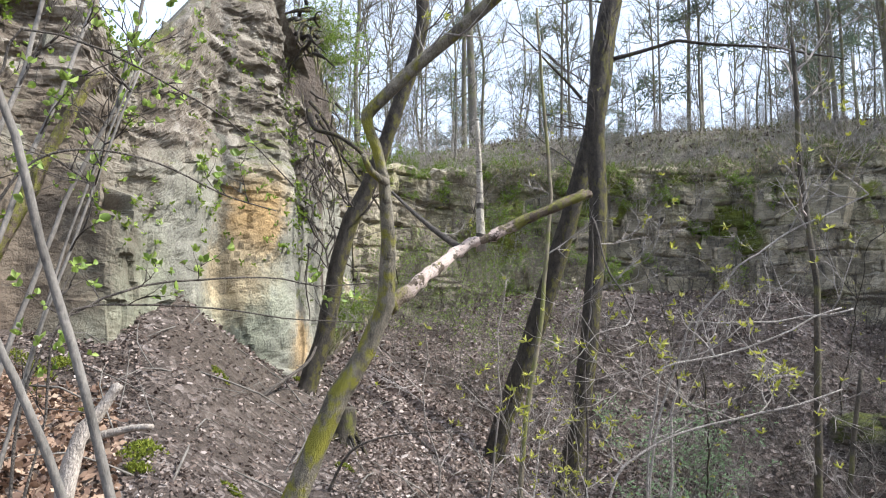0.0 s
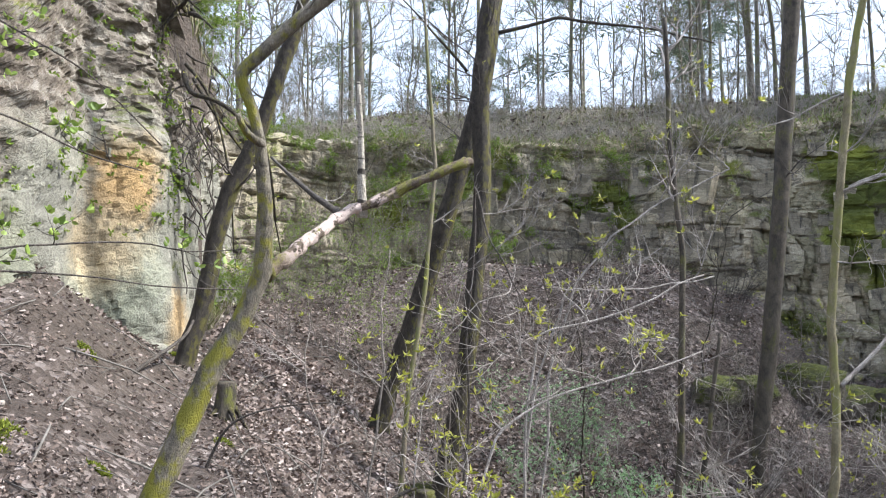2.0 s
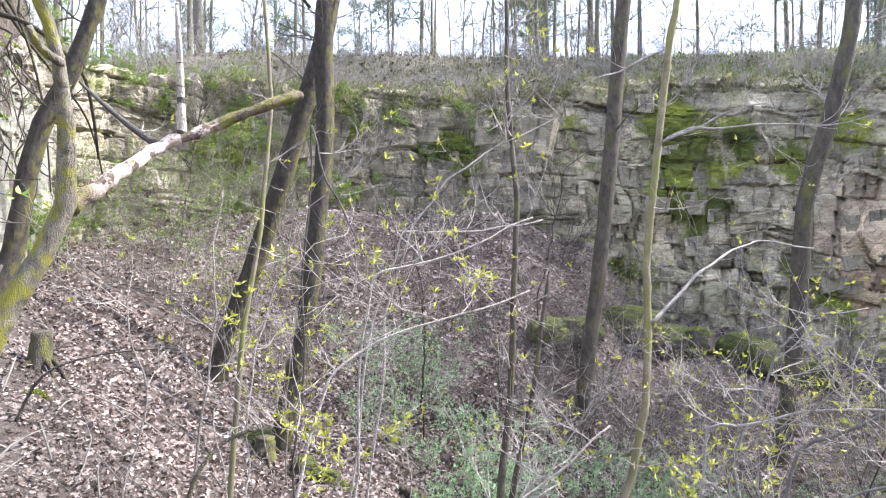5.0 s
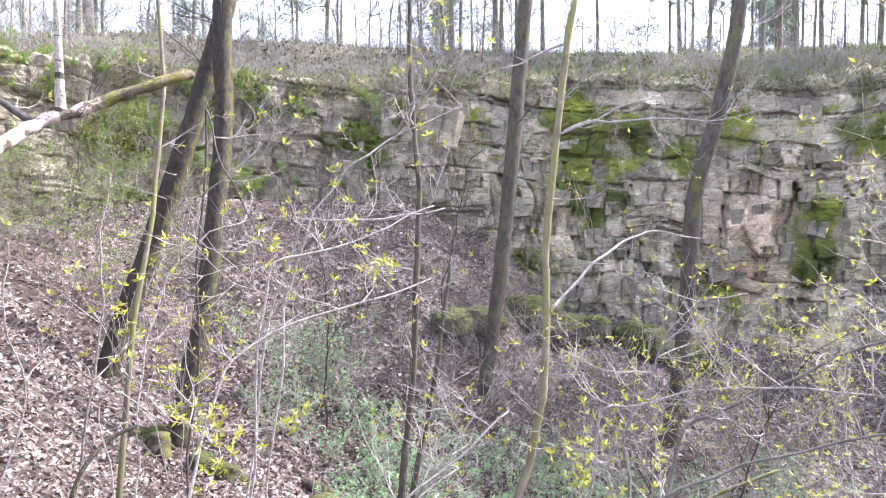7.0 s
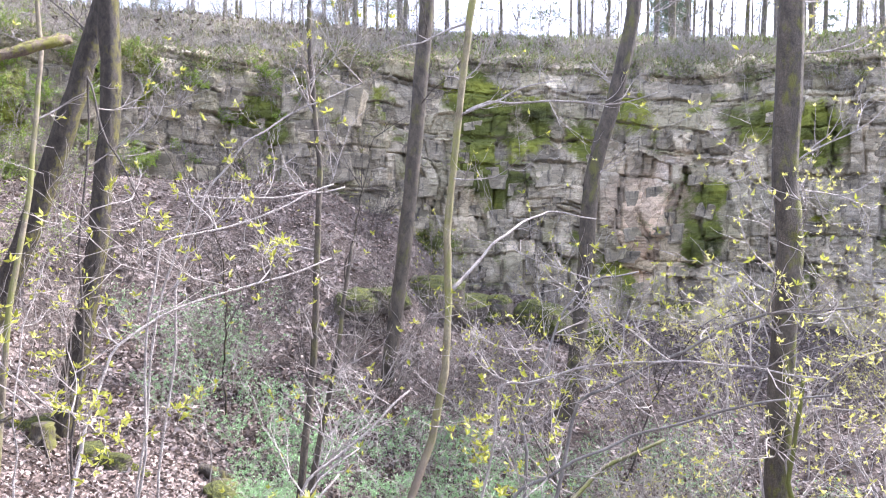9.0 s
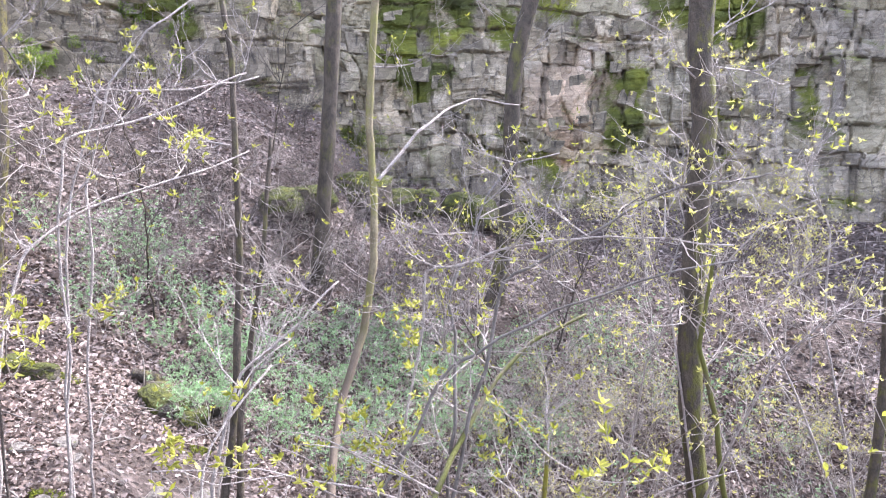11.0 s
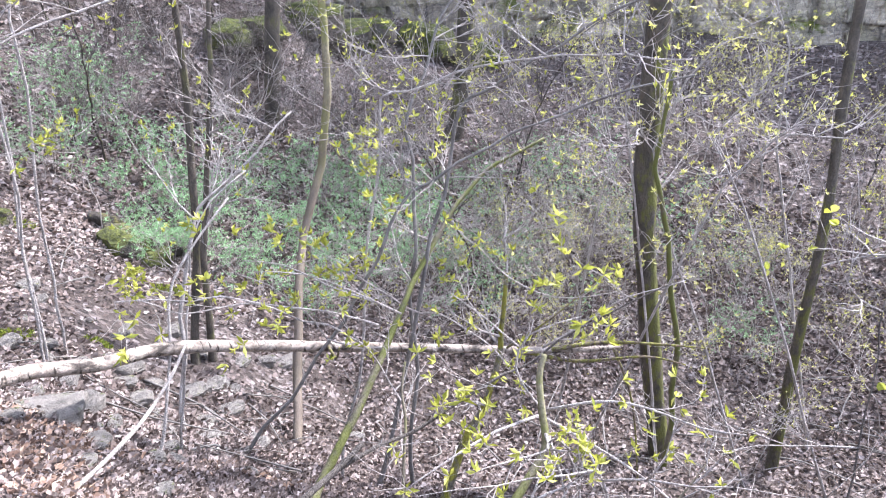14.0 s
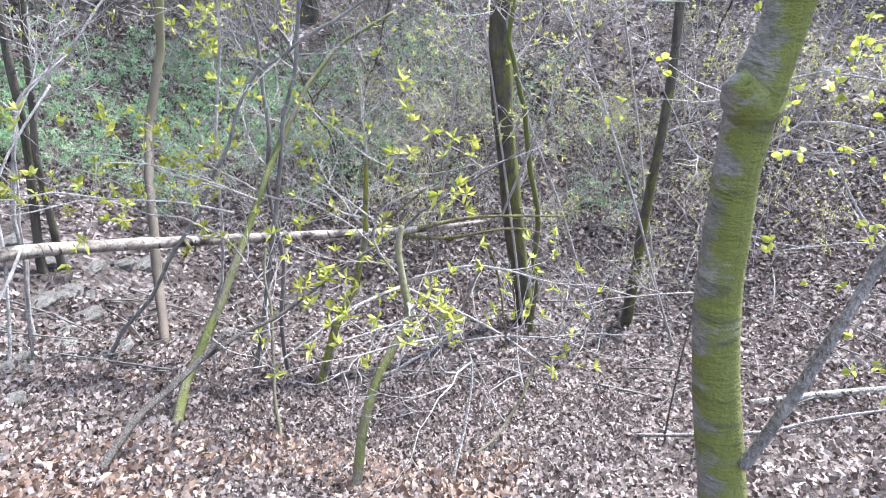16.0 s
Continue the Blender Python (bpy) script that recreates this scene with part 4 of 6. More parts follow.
part("knot", knot, BARK_ALGAE, near_tree)
for pts, r0, r1, m, lab, sd in (
        ([(-0.88, 2.02, 1.11), (-0.98, 1.97, 1.53), (-1.06, 1.93, 1.81), (-1.12, 1.89, 2.09), (-1.18, 1.86, 2.26), (-1.3, 1.8, 3.4)], 0.019, 0.01, BARK_GREY, "smooth grey hazel stem bare of leaves low down", 20),
        ([(-0.85, 1.7, 1.2), (-0.92, 1.66, 1.41), (-0.98, 1.63, 1.56), (-1.3, 1.5, 2.4)], 0.015, 0.008, BARK_GREY, "smooth grey hazel stem bare of leaves low down", 21),
        ([(-2.12, 3.39, 1.78), (-2.08, 3.65, 2.45), (-2.02, 3.8, 2.82), (-2.0, 4.03, 3.36), (-1.95, 4.2, 4.2)], 0.018, 0.011, BARK_GREY, "pale stem with fresh green leaves", 22),
        ([(-1.93, 3.04, 2.24), (-1.87, 3.19, 2.71), (-1.87, 3.31, 3.1), (-1.85, 3.4, 4.0)], 0.016, 0.01, BARK_GREY, "pale stem with fresh green leaves", 23),
        ([(-1.75, 2.9, 0.9), (-1.62, 3.05, 1.7), (-1.5, 3.2, 2.3), (-1.4, 3.3, 2.75)], 0.012, 0.006, BARK_GREY, "pale stem with fresh green leaves", 26),
        ([(-2.0, 3.5, 1.2), (-1.85, 3.6, 2.0), (-1.7, 3.7, 2.6), (-1.6, 3.8, 3.0)], 0.012, 0.006, BARK_GREY, "pale stem with fresh green leaves", 27),
        ([(-2.3, 4.0, 1.6), (-2.15, 4.15, 2.3), (-1.95, 4.3, 2.9), (-1.8, 4.4, 3.9)], 0.02, 0.011, BARK_GREY, "pale stem with fresh green leaves", 24)):
    tree("hazel_shrub", lab, pts, r0 * 0.85, r1 * 0.85, m, sprays=3 if sd < 22 else 6 if sd > 25 else 5, spray_len=0.5, spray_r=0.005, leaf=(0.045, 3, 0.6, (0.6, 0.85)), leaf_mat=LEAF_HAZEL,
         twig_mat=TWIG_DARK, seed=sd, spray_from=0.5 if sd > 21 else 0.75, group="hazel shrubs", category="shrub", depth=1)
tree("dead_snag", "broken pale dead trunk leaning against the slope",
     [(-2.7, 4.2, 1.7), (-2.5, 4.33, 2.31), (-2.38, 4.4, 2.66), (-2.23, 4.47, 3.04), (-2.14, 4.52, 3.16)], 0.06, 0.025, DEADWOOD, seed=25, wob=0.15, category="dead tree")

# young stems over the litter slope
BUDDING = {33: [([(1.93, 2.67, -1.22), (2.23, 2.7, -1.25), (2.43, 2.65, -1.25), (2.67, 2.57, -1.16), (3.11, 2.35, -0.98), (3.38, 2.13, -0.75), (3.67, 1.83, -0.52)], 0.012, 0.004, TWIG_DARK)],
           30: [([(2.75, 3.3, -0.94), (2.51, 3.42, -0.8), (2.13, 3.59, -0.65), (1.92, 3.65, -0.54), (1.61, 3.73, -0.47), (1.39, 3.76, -0.41)], 0.007, 0.003, TWIG),
                ([(2.93, 3.29, -0.93), (2.65, 3.42, -0.7), (2.4, 3.5, -0.53), (2.15, 3.56, -0.44)], 0.007, 0.003, TWIG),
                ([(2.88, 3.45, -0.89), (2.61, 3.6, -0.71), (2.38, 3.7, -0.52), (2.16, 3.78, -0.44)], 0.007, 0.003, TWIG),
                ([(3.57, 2.65, -1.21), (3.72, 2.45, -1.03), (3.87, 2.22, -0.81), (4.03, 1.94, -0.67)], 0.007, 0.003, TWIG),
                ([(3.55, 2.83, -1.27), (3.34, 2.98, -0.99), (3.16, 3.09, -0.79)], 0.007, 0.003, TWIG),
                ([(3.04, 3.72, -1.44), (2.67, 3.75, -1.07), (2.22, 3.91, -0.79), (1.82, 4.0, -0.74), (1.54, 4.02, -0.52)], 0.008, 0.003, TWIG),
                ([(3.07, 3.69, -1.4), (2.6, 3.67, -1.12), (2.4, 3.68, -0.78), (2.1, 3.75, -0.5)], 0.007, 0.003, TWIG),
                ([(3.28, 3.68, -1.15), (2.98, 3.63, -0.86), (2.71, 3.72, -0.58), (2.42, 3.79, -0.59)], 0.007, 0.003, TWIG),
                ([(3.28, 3.68, -1.15), (3.31, 3.33, -1.1), (3.48, 3.01, -1.31), (3.59, 2.71, -1.6)], 0.007, 0.003, TWIG),
                ([(3.8, 3.69, -0.65), (3.8, 3.25, -0.9), (3.97, 2.87, -1.07), (4.12, 2.47, -0.95)], 0.007, 0.003, TWIG)],
           31: [([(2.61, 1.88, -0.85), (2.3, 1.9, -0.79), (2.05, 1.95, -0.83), (1.86, 2.02, -0.91)], 0.008, 0.003, TWIG),
                ([(2.61, 1.88, -0.86), (2.63, 1.59, -0.89), (2.69, 1.35, -0.98), (2.74, 1.09, -1.13)], 0.008, 0.003, TWIG),
                ([(2.61, 1.88, -0.83), (2.69, 1.65, -0.71), (2.79, 1.33, -0.68), (2.86, 1.01, -0.66)], 0.008, 0.003, TWIG),
                ([(2.62, 1.88, -0.83), (2.48, 1.93, -0.54), (2.52, 1.88, -0.37), (2.65, 1.7, -0.27)], 0.007, 0.003, TWIG),
                ([(2.61, 1.88, -0.86), (2.48, 1.66, -1), (2.45, 1.59, -1.23)], 0.007, 0.003, TWIG)]}
for pts, r0, r1, m, sp, lf, lab, sd in (
        ([(0.26, 6.25, -0.57), (0.42, 6.34, 0.36), (0.5, 6.44, 0.97), (0.48, 6.54, 1.52), (0.57, 6.64, 1.98)], 0.013, 0.006, TWIG_MID, 3, BUD, "thin grey upright stem on the litter slope", 90),
        ([(0.66, 5.63, -0.52), (0.68, 5.69, 0.28), (0.74, 5.74, 0.72), (0.91, 5.78, 1.21), (1.2, 5.8, 1.51), (1.42, 5.82, 1.57)], 0.008, 0.004, TWIG, 4, BUD, "thin pale bent stem on the litter slope", 91),
        ([(-0.19, 5.63, -0.3), (-0.02, 5.78, 0.38), (-0.15, 5.91, 0.96), (-0.13, 6.04, 1.44)], 0.01, 0.005, TWIG_MID, 3, BUD, "thin grey crooked stem on the litter slope", 92),
        ([(0.48, 5.04, -0.14), (0.4, 4.98, 0.45), (0.51, 4.92, 0.53), (0.7, 4.84, 0.37), (0.89, 4.76, 0.32), (1.05, 4.67, 0.28)], 0.006, 0.003, TWIG, 4, (0.05, 5, 0.7), "thin twig with bright yellow-green tufts", 93),
        ([(0.2, 4.95, -0.21), (0.3, 5.05, 0.03), (0.45, 5.14, 0.18), (0.63, 5.23, 0.23)], 0.02, 0.012, BARK_DARK, 0, None, "dark dead stem leaning out of the litter", 94),
        ([(1.79, 4.37, -1.76), (1.99, 4.4, -1), (2.15, 4.45, -0.49), (2.33, 4.47, -0.27), (2.61, 4.45, -0.12)], 0.011, 0.005, TWIG, 3, BUD, "pale bent stem beside the fallen birch", 95),
        ([(1.74, 2.9, -1.75), (2.1, 3.18, -1.75), (2.56, 3.33, -1.48), (2.88, 3.45, -1.27), (3.38, 3.69, -1.0), (3.64, 3.72, -0.77), (3.89, 3.74, -0.56), (4.2, 3.7, -0.35), (4.62, 3.5, -0.17)], 0.032, 0.011, BARK_GREEN, 3, (0.06, 6, 0.75), "bowed green-barked stem with yellow-green buds", 30),
        ([(1.88, 1.66, -1.51), (2.1, 1.75, -1.33), (2.24, 1.78, -1.16), (2.5, 1.77, -0.92), (2.59, 1.88, -0.63), (2.65, 1.9, -0.54)], 0.026, 0.014, BARK_YOUNG, 2, (0.05, 5, 0.7), "curved pale green stem with yellow-green buds", 31),
        ([(2.18, 2.54, -2.02), (2.52, 2.85, -1.55), (2.78, 3.1, -1.14)], 0.012, 0.007, BARK_YOUNG, 2, None, "thin upright brown shoot", 50),
        ([(2.07, 1.26, -1.42), (2.37, 1.35, -1.23), (2.5, 1.41, -1.03), (2.51, 1.53, -0.83)], 0.009, 0.004, TWIG, 3, None, "thin pale shoot over the litter", 51),
        ([(2.7, 1.68, -2.09), (3.18, 1.6, -2.04), (3.48, 1.6, -1.81), (3.72, 1.53, -1.58)], 0.012, 0.005, BARK_YOUNG, 3, None, "thin leaning olive shoot", 52),
        ([(3.82, 0.82, -2.42), (4.07, 0.89, -1.79), (4.31, 0.94, -1.28), (4.54, 1.01, -0.67)], 0.007, 0.004, TWIG_DARK, 2, None, "thin dark shoot over the litter", 53),
        ([(3.36, 3.54, -2.95), (3.65, 3.5, -2.44), (3.83, 3.44, -2.17), (3.95, 3.38, -1.75), (4.04, 3.38, -1.06)], 0.04, 0.015, BARK_MOSSY, 4, None, "short leaning mossy stem", 32),
        ([(1.01, 2.23, -1.09), (1.29, 2.43, -1.16), (1.69, 2.6, -1.2), (1.95, 2.66, -1.2), (2.11, 2.67, -1.15)], 0.021, 0.015, TWIG_DARK, 0, (0.07, 6, 0.75), "broken dark stem leaning over the litter", 33),
        ([(2.77, 6.35, -2.34), (3.03, 6.44, -1.32), (3.24, 6.54, 0.07), (3.26, 6.52, 0.68), (3.3, 6.5, 1.89), (3.23, 6.55, 2.93), (3.21, 6.55, 4.21)], 0.045, 0.02, BARK_BROWN, 9, BUD, "slim dark stem with fine branching", 35),
        ([(2.93, 6.32, -2.36), (3.02, 6.32, -1.42), (3.15, 6.32, -0.86), (3.32, 6.23, 0.1), (3.49, 6.21, 1.21)], 0.04, 0.018, BARK_BROWN, 6, BUD, "slim dark stem with fine branching", 36),
        ([(2.01, 4.9, -1.95), (2.26, 5.01, -1.05), (2.49, 5.02, -0.48), (2.81, 4.96, -0.27), (3.3, 4.9, 0.1)], 0.022, 0.008, TWIG, 6, BUD, "pale bare shrub stem over litter", 37),
        ([(0.85, 4.9, -0.8), (0.91, 4.92, -0.19), (1.07, 4.99, 0.36), (1.21, 5.06, 0.64), (1.48, 5.09, 0.8), (1.81, 5.09, 0.91), (2.14, 5.07, 0.99), (2.7, 5.05, 1.15)], 0.014, 0.006, TWIG, 6, (0.055, 5, 0.3), "pale arching stem with small yellow leaves", 38),
        ([(0.55, 6.48, -1.2), (0.72, 6.56, 0.73), (0.89, 6.64, 1.66), (1.0, 6.73, 2.77), (0.95, 6.76, 3.6), (0.9, 6.8, 4.6)], 0.026, 0.012, BARK_YOUNG, 4, BUD, "slender upright green stem", 39),
        ([(3.45, 3.8, -1.5), (3.55, 3.8, -0.14), (3.52, 3.83, 0.07), (3.77, 3.87, 0.42), (4.01, 3.91, 0.8), (4.22, 3.83, 1.0), (4.5, 3.66, 1.06)], 0.018, 0.006, BARK_GREY, 9, (0.04, 3, 0.25), "crooked shrub with looping pale branches", 40),
        ([(3.5, 3.7, -1.0), (3.79, 3.56, 0.21), (4.03, 3.13, 0.52), (4.17, 2.75, 0.77), (4.23, 2.47, 0.9), (4.26, 2.0, 0.98)], 0.018, 0.006, BARK_GREY, 9, (0.04, 3, 0.3), "crooked shrub with looping pale branches", 41),
        ([(3.2, 4.0, -0.9), (3.41, 3.93, 0.3), (3.83, 3.36, 0.5), (4.07, 2.91, 0.57), (4.29, 2.16, 0.57)], 0.012, 0.005, TWIG, 7, (0.04, 3, 0.3), "crooked shrub with looping pale branches", 42),
        ([(2.9, 3.9, -1.2), (3.33, 3.6, -0.29), (3.8, 3.1, 0.1), (4.07, 2.54, 0.36), (4.21, 2.09, 0.5)], 0.014, 0.006, BARK_GREY, 7, (0.04, 3, 0.3), "crooked shrub with looping pale branches", 43),
        ([(1.05, 5.9, -0.6), (1.1, 5.8, 1.2), (1.16, 5.68, 2.42), (1.24, 5.46, 1.96), (1.47, 5.2, 1.41)], 0.011, 0.005, TWIG_DARK, 3, BUD, "drooping dark twig over the slope", 44),
        ([(1.6, 5.8, -1.0), (1.75, 5.75, 0.9), (1.97, 5.67, 1.66), (2.23, 5.57, 2.02), (2.55, 5.54, 2.24), (3.13, 5.35, 2.54)], 0.012, 0.006, TWIG, 5, (0.055, 5, 0.12), "sapling with pale twigs and yellow-green leaf tufts", 45),
        ([(1.4, 5.6, -1.0), (1.6, 5.55, 0.9), (1.84, 5.5, 1.6), (2.49, 5.46, 1.61), (3.0, 5.4, 1.7)], 0.011, 0.006, TWIG, 5, (0.055, 5, 0.13), "sapling with pale twigs and yellow-green leaf tufts", 46),
        ([(1.3, 5.2, -1.0), (1.4, 5.1, 0.8), (1.5, 5.08, 1.29), (1.85, 5.07, 1.37), (2.18, 5.05, 1.47), (2.7, 5.0, 1.7)], 0.011, 0.006, TWIG, 5, (0.055, 5, 0.13), "sapling with pale twigs and yellow-green leaf tufts", 47)):
    tree("young_stem", lab, pts, r0, r1, m, limbs=BUDDING.get(sd, ()), sprays=sp, spray_len=0.8, spray_r=max(0.006, r1 * 0.7), leaf=lf, seed=sd, sides=8, wob=0.05,
         group="young stems in the hollow", category="sapling", spray_from=0.4)


# crooked leafing shrubs round the algae-green trunk
for pts, sd in (([(5.88, 2.68, -2.14), (5.67, 2.93, -1.29), (5.5, 3.08, -0.39), (5.53, 2.85, 0.2), (5.58, 2.59, 0.52), (5.63, 2.26, 0.7)], 120),
                ([(5.73, 3.19, -1.95), (5.65, 3.32, -0.88), (5.59, 3.42, -0.08), (5.66, 3.31, 0.4), (5.58, 3.43, 0.94)], 121),
                ([(6.28, 2.26, -1.8), (6.06, 2.54, -0.89), (5.85, 2.76, -0.3), (5.87, 2.47, 0.06), (5.93, 2.06, 0.28)], 122),
                ([(5.58, 2.84, -1.44), (5.6, 2.49, -0.57), (5.62, 2.12, -0.14), (5.63, 1.68, -0.1)], 123),
                ([(7.25, 2.51, -1.9), (7.11, 2.75, -0.66), (7.06, 2.73, 0.24), (6.92, 2.94, 0.92), (6.98, 2.67, 1.15)], 124),
                ([(5.69, 3.82, -1.69), (5.67, 3.66, -0.86), (5.72, 3.41, -0.3), (5.82, 3.04, -0.01), (5.88, 2.69, 0.03)], 125)):
    tree("budding_shrub", "crooked pale shrub in a haze of small yellow leaves", pts, 0.014, 0.005, TWIG, sprays=13, spray_len=0.75, spray_r=0.005, leaf=(0.042, 5, 0.6), leaf_mat=LEAF_PALE, seed=sd, sides=6, wob=0.05,
         group="budding shrubs", category="shrub", spray_from=0.4, depth=1, kids=4)

# fallen birch
def fallen_birch():
    pts = [(-0.2, 3.3, -0.35), (0.3, 3.65, -0.55), (0.91, 4.1, -0.78), (1.34, 4.19, -0.95), (1.89, 4.3, -1.12), (3.11, 4.17, -1.6), (4.66, 3.46, -2.04), (5.17, 3.05, -2.07)]
    pts[0] = (*pts[0][:2], ground_height(-0.2, 3.3) - 0.02)
    root = thing("fallen_birch", pts[0], "fallen birch trunk with peeling pale bark lying over the slope", "log")
    rng = random.Random(3)
    g = Geo()
    g.tube(pts, [0.044, 0.044, 0.043, 0.042, 0.043, 0.04, 0.03, 0.016], 12, 6, 0.06, rng)
    part("trunk", g, BARK_ROTTEN, root)
    for lp, a, b in (([(4.66, 3.46, -2.04), (5.03, 3.08, -1.97), (5.48, 2.45, -1.98)], 0.022, 0.007),
                     ([(4.5, 3.55, -2.02), (4.8, 3.26, -2.13), (5.09, 2.78, -2.02), (5.24, 2.49, -2.05)], 0.02, 0.006),
                     ([(2.92, 4.18, -1.51), (2.8, 3.9, -1.45), (2.71, 3.71, -1.25)], 0.012, 0.005),
                     ([(4.3, 3.65, -1.95), (4.5, 3.3, -1.6), (4.9, 3.0, -1.2), (5.5, 2.6, -0.8)], 0.01, 0.003),
                     ([(5.1, 3.1, -2.07), (5.15, 2.9, -2.6), (5.2, 2.8, -3.7)], 0.012, 0.008)):
        g = Geo()
        g.tube(lp, stem_radii(len(lp), a, b, 1.1), 7, 4, 0.05, rng)
        part("branch", g, DEADWOOD, root)


fallen_birch()


# branches reaching in over the pale cliff
for pts, r0, sd in (([(-1.75, 2.45, 0.3), (-1.7, 2.5, 2.2), (-1.53, 2.58, 2.66), (-1.29, 2.71, 2.63), (-1.08, 2.9, 2.54), (-0.85, 3.08, 2.4), (-0.66, 3.23, 2.2)], 0.008, 60),
                    ([(-1.7, 2.3, 0.3), (-1.55, 2.38, 1.8), (-1.38, 2.44, 2.14), (-1.23, 2.52, 2.2), (-1.06, 2.7, 2.19), (-0.86, 2.87, 2.1), (-0.69, 3.02, 2.06)], 0.008, 61),
                    ([(-1.6, 2.75, 0.4), (-1.55, 2.8, 1.4), (-1.45, 2.85, 1.62), (-1.25, 3.05, 1.75), (-0.89, 3.28, 1.8), (-0.59, 3.45, 1.77), (-0.37, 3.58, 1.79)], 0.008, 62),
                    ([(-1.58, 2.78, 0.4), (-1.5, 2.84, 1.5), (-1.43, 2.86, 1.65), (-1.12, 3.21, 1.67), (-0.74, 3.42, 1.62), (-0.39, 3.58, 1.6)], 0.007, 63)):
    tree("hazel_branch", "thin dark hazel branch with small fresh green leaves", pts, r0, 0.0025, TWIG_DARK, sprays=5, spray_len=0.28, spray_r=0.003, leaf=(0.036, 3, 0.75, (0.55, 0.8)),
         leaf_mat=LEAF_HAZEL, twig_mat=TWIG_DARK, seed=sd, sides=6, group="hazel branches", category="branch", depth=1, kids=3, spray_from=0.35)

# leafing twigs by the algae-green trunk
for pts, sd in (([(3.5, -0.5, -2.0), (3.4, -0.3, -0.4), (3.2, -0.03, 0.35), (3.09, 0.18, 0.34), (2.98, 0.35, 0.37), (2.95, 0.54, 0.28), (2.91, 0.71, 0.2)], 70),
                ([(3.2, -0.6, -1.6), (3.1, -0.4, -0.4), (3.0, -0.09, 0.2), (2.9, 0.12, 0.24), (2.88, 0.35, 0.23), (2.85, 0.52, 0.02)], 71),
                ([(2.9, -0.3, -1.5), (2.82, -0.2, -0.6), (2.8, -0.14, -0.17), (2.8, 0.07, -0.04), (2.89, 0.22, 0.11), (2.88, 0.32, 0.27)], 72)):
    tree("beech_shoot", "pale beech shoot with soft yellow-green leaves", pts, 0.009, 0.003, TWIG, sprays=11, spray_len=0.4, spray_r=0.0035, leaf=(0.031, 3, 0.9, (0.6, 0.9)), seed=sd, sides=6,
         group="beech shoots", category="shoot", depth=1, kids=3, spray_from=0.4, lift=-0.05)


def lying(name, label, category, pts, r0, r1, material, seed, wob=0.08, sides=8, group=""):
    root = thing(name, pts[0], label, category, group)
    g = Geo()
    g.tube(pts, stem_radii(len(pts), r0, r1, 1.0), sides, 4, wob, random.Random(seed))
    part("stem", g, material, root)
    return root


def on_ground(pts, lift):
    return [(x, y, ground_height(x, y) + lift * (1 if i else 0.3)) for i, (x, y) in enumerate(pts)]


lying("birch_branch", "white birch branch lying on leaf litter", "branch", on_ground([(4.97, 0.56), (5.0, 0.15), (5.0, -0.1), (4.99, -0.5), (4.9, -1.3)], 0.05), 0.035, 0.03, BARK_BIRCH, 80)
lying("dead_branch", "thin pale dead branch lying on the slope", "branch", on_ground([(3.86, 1.04), (3.98, 0.36), (4.1, 0.05), (4.29, -0.4)], 0.08), 0.013, 0.008, TWIG, 81)
lying("dead_branch", "dark dead branch propped against a leaning tree", "branch", [(-2.25, 7.2, ground_height(-2.25, 7.2)), (-2.09, 7.51, 0.68), (-1.84, 7.99, 0.89), (-1.6, 8.7, 1.12), (-1.55, 9.05, 1.3)], 0.022, 0.016, TWIG_DARK, 82)
lying("dead_branch", "thin dark branch sticking out of the slope", "branch", [(-1.0, 6.5, ground_height(-1.0, 6.5) - 0.05), (-0.79, 6.45, 0.5), (-0.4, 6.39, 0.65), (0.22, 6.3, 0.69)], 0.014, 0.005, TWIG_DARK, 83)
lying("broken_branch", "pale broken dead branch on the bank", "branch", [(-1.66, 3.2, ground_height(-1.66, 3.2) - 0.1), (-1.59, 3.23, 1.0), (-1.5, 3.28, 1.22), (-1.43, 3.3, 1.33)], 0.045, 0.02, WEATHERED, 84, 0.25)
lying("broken_branch", "pale broken dead branch on the bank", "branch", [(-1.7, 3.35, ground_height(-1.7, 3.35)), (-1.65, 3.31, 1.0), (-1.45, 3.3, 1.12), (-1.26, 3.26, 1.15)], 0.03, 0.012, WEATHERED, 85, 0.25)
lying("dead_branch", "long pale stick leaning against the fallen birch", "branch", [(0.5, 2.9, ground_height(0.5, 2.9)), (0.75, 3.11, -0.95), (1.23, 3.45, -1.0), (1.58, 3.8, -1.02), (1.84, 4.1, -1.0)], 0.014, 0.009, TWIG, 86)
lying("dead_branch", "long pale stick leaning across the slope", "branch", [(1.4, 4.1, ground_height(1.4, 4.1)), (1.54, 4.12, -1.7), (1.8, 4.3, -1.15), (1.96, 4.4, -0.69), (2.43, 4.4, -0.25)], 0.013, 0.007, TWIG, 87)


for k, (x, y, dx, dy) in enumerate(((3.05, 9.2, 0.42, -0.1), (3.5, 9.0, 0.35, -0.22), (3.3, 9.35, -0.3, 0.16))):
    lying("broken_log", "dark rotten piece of log lying on the slope", "log", [(x, y, ground_height(x, y) + 0.06), (x + dx * 0.5, y + dy * 0.5, ground_height(x + dx * 0.5, y + dy * 0.5) + 0.1), (x + dx, y + dy, ground_height(x + dx, y + dy) + 0.07)], 0.1, 0.075, BARK_DARK, 130 + k, 0.2, 10, "broken logs")


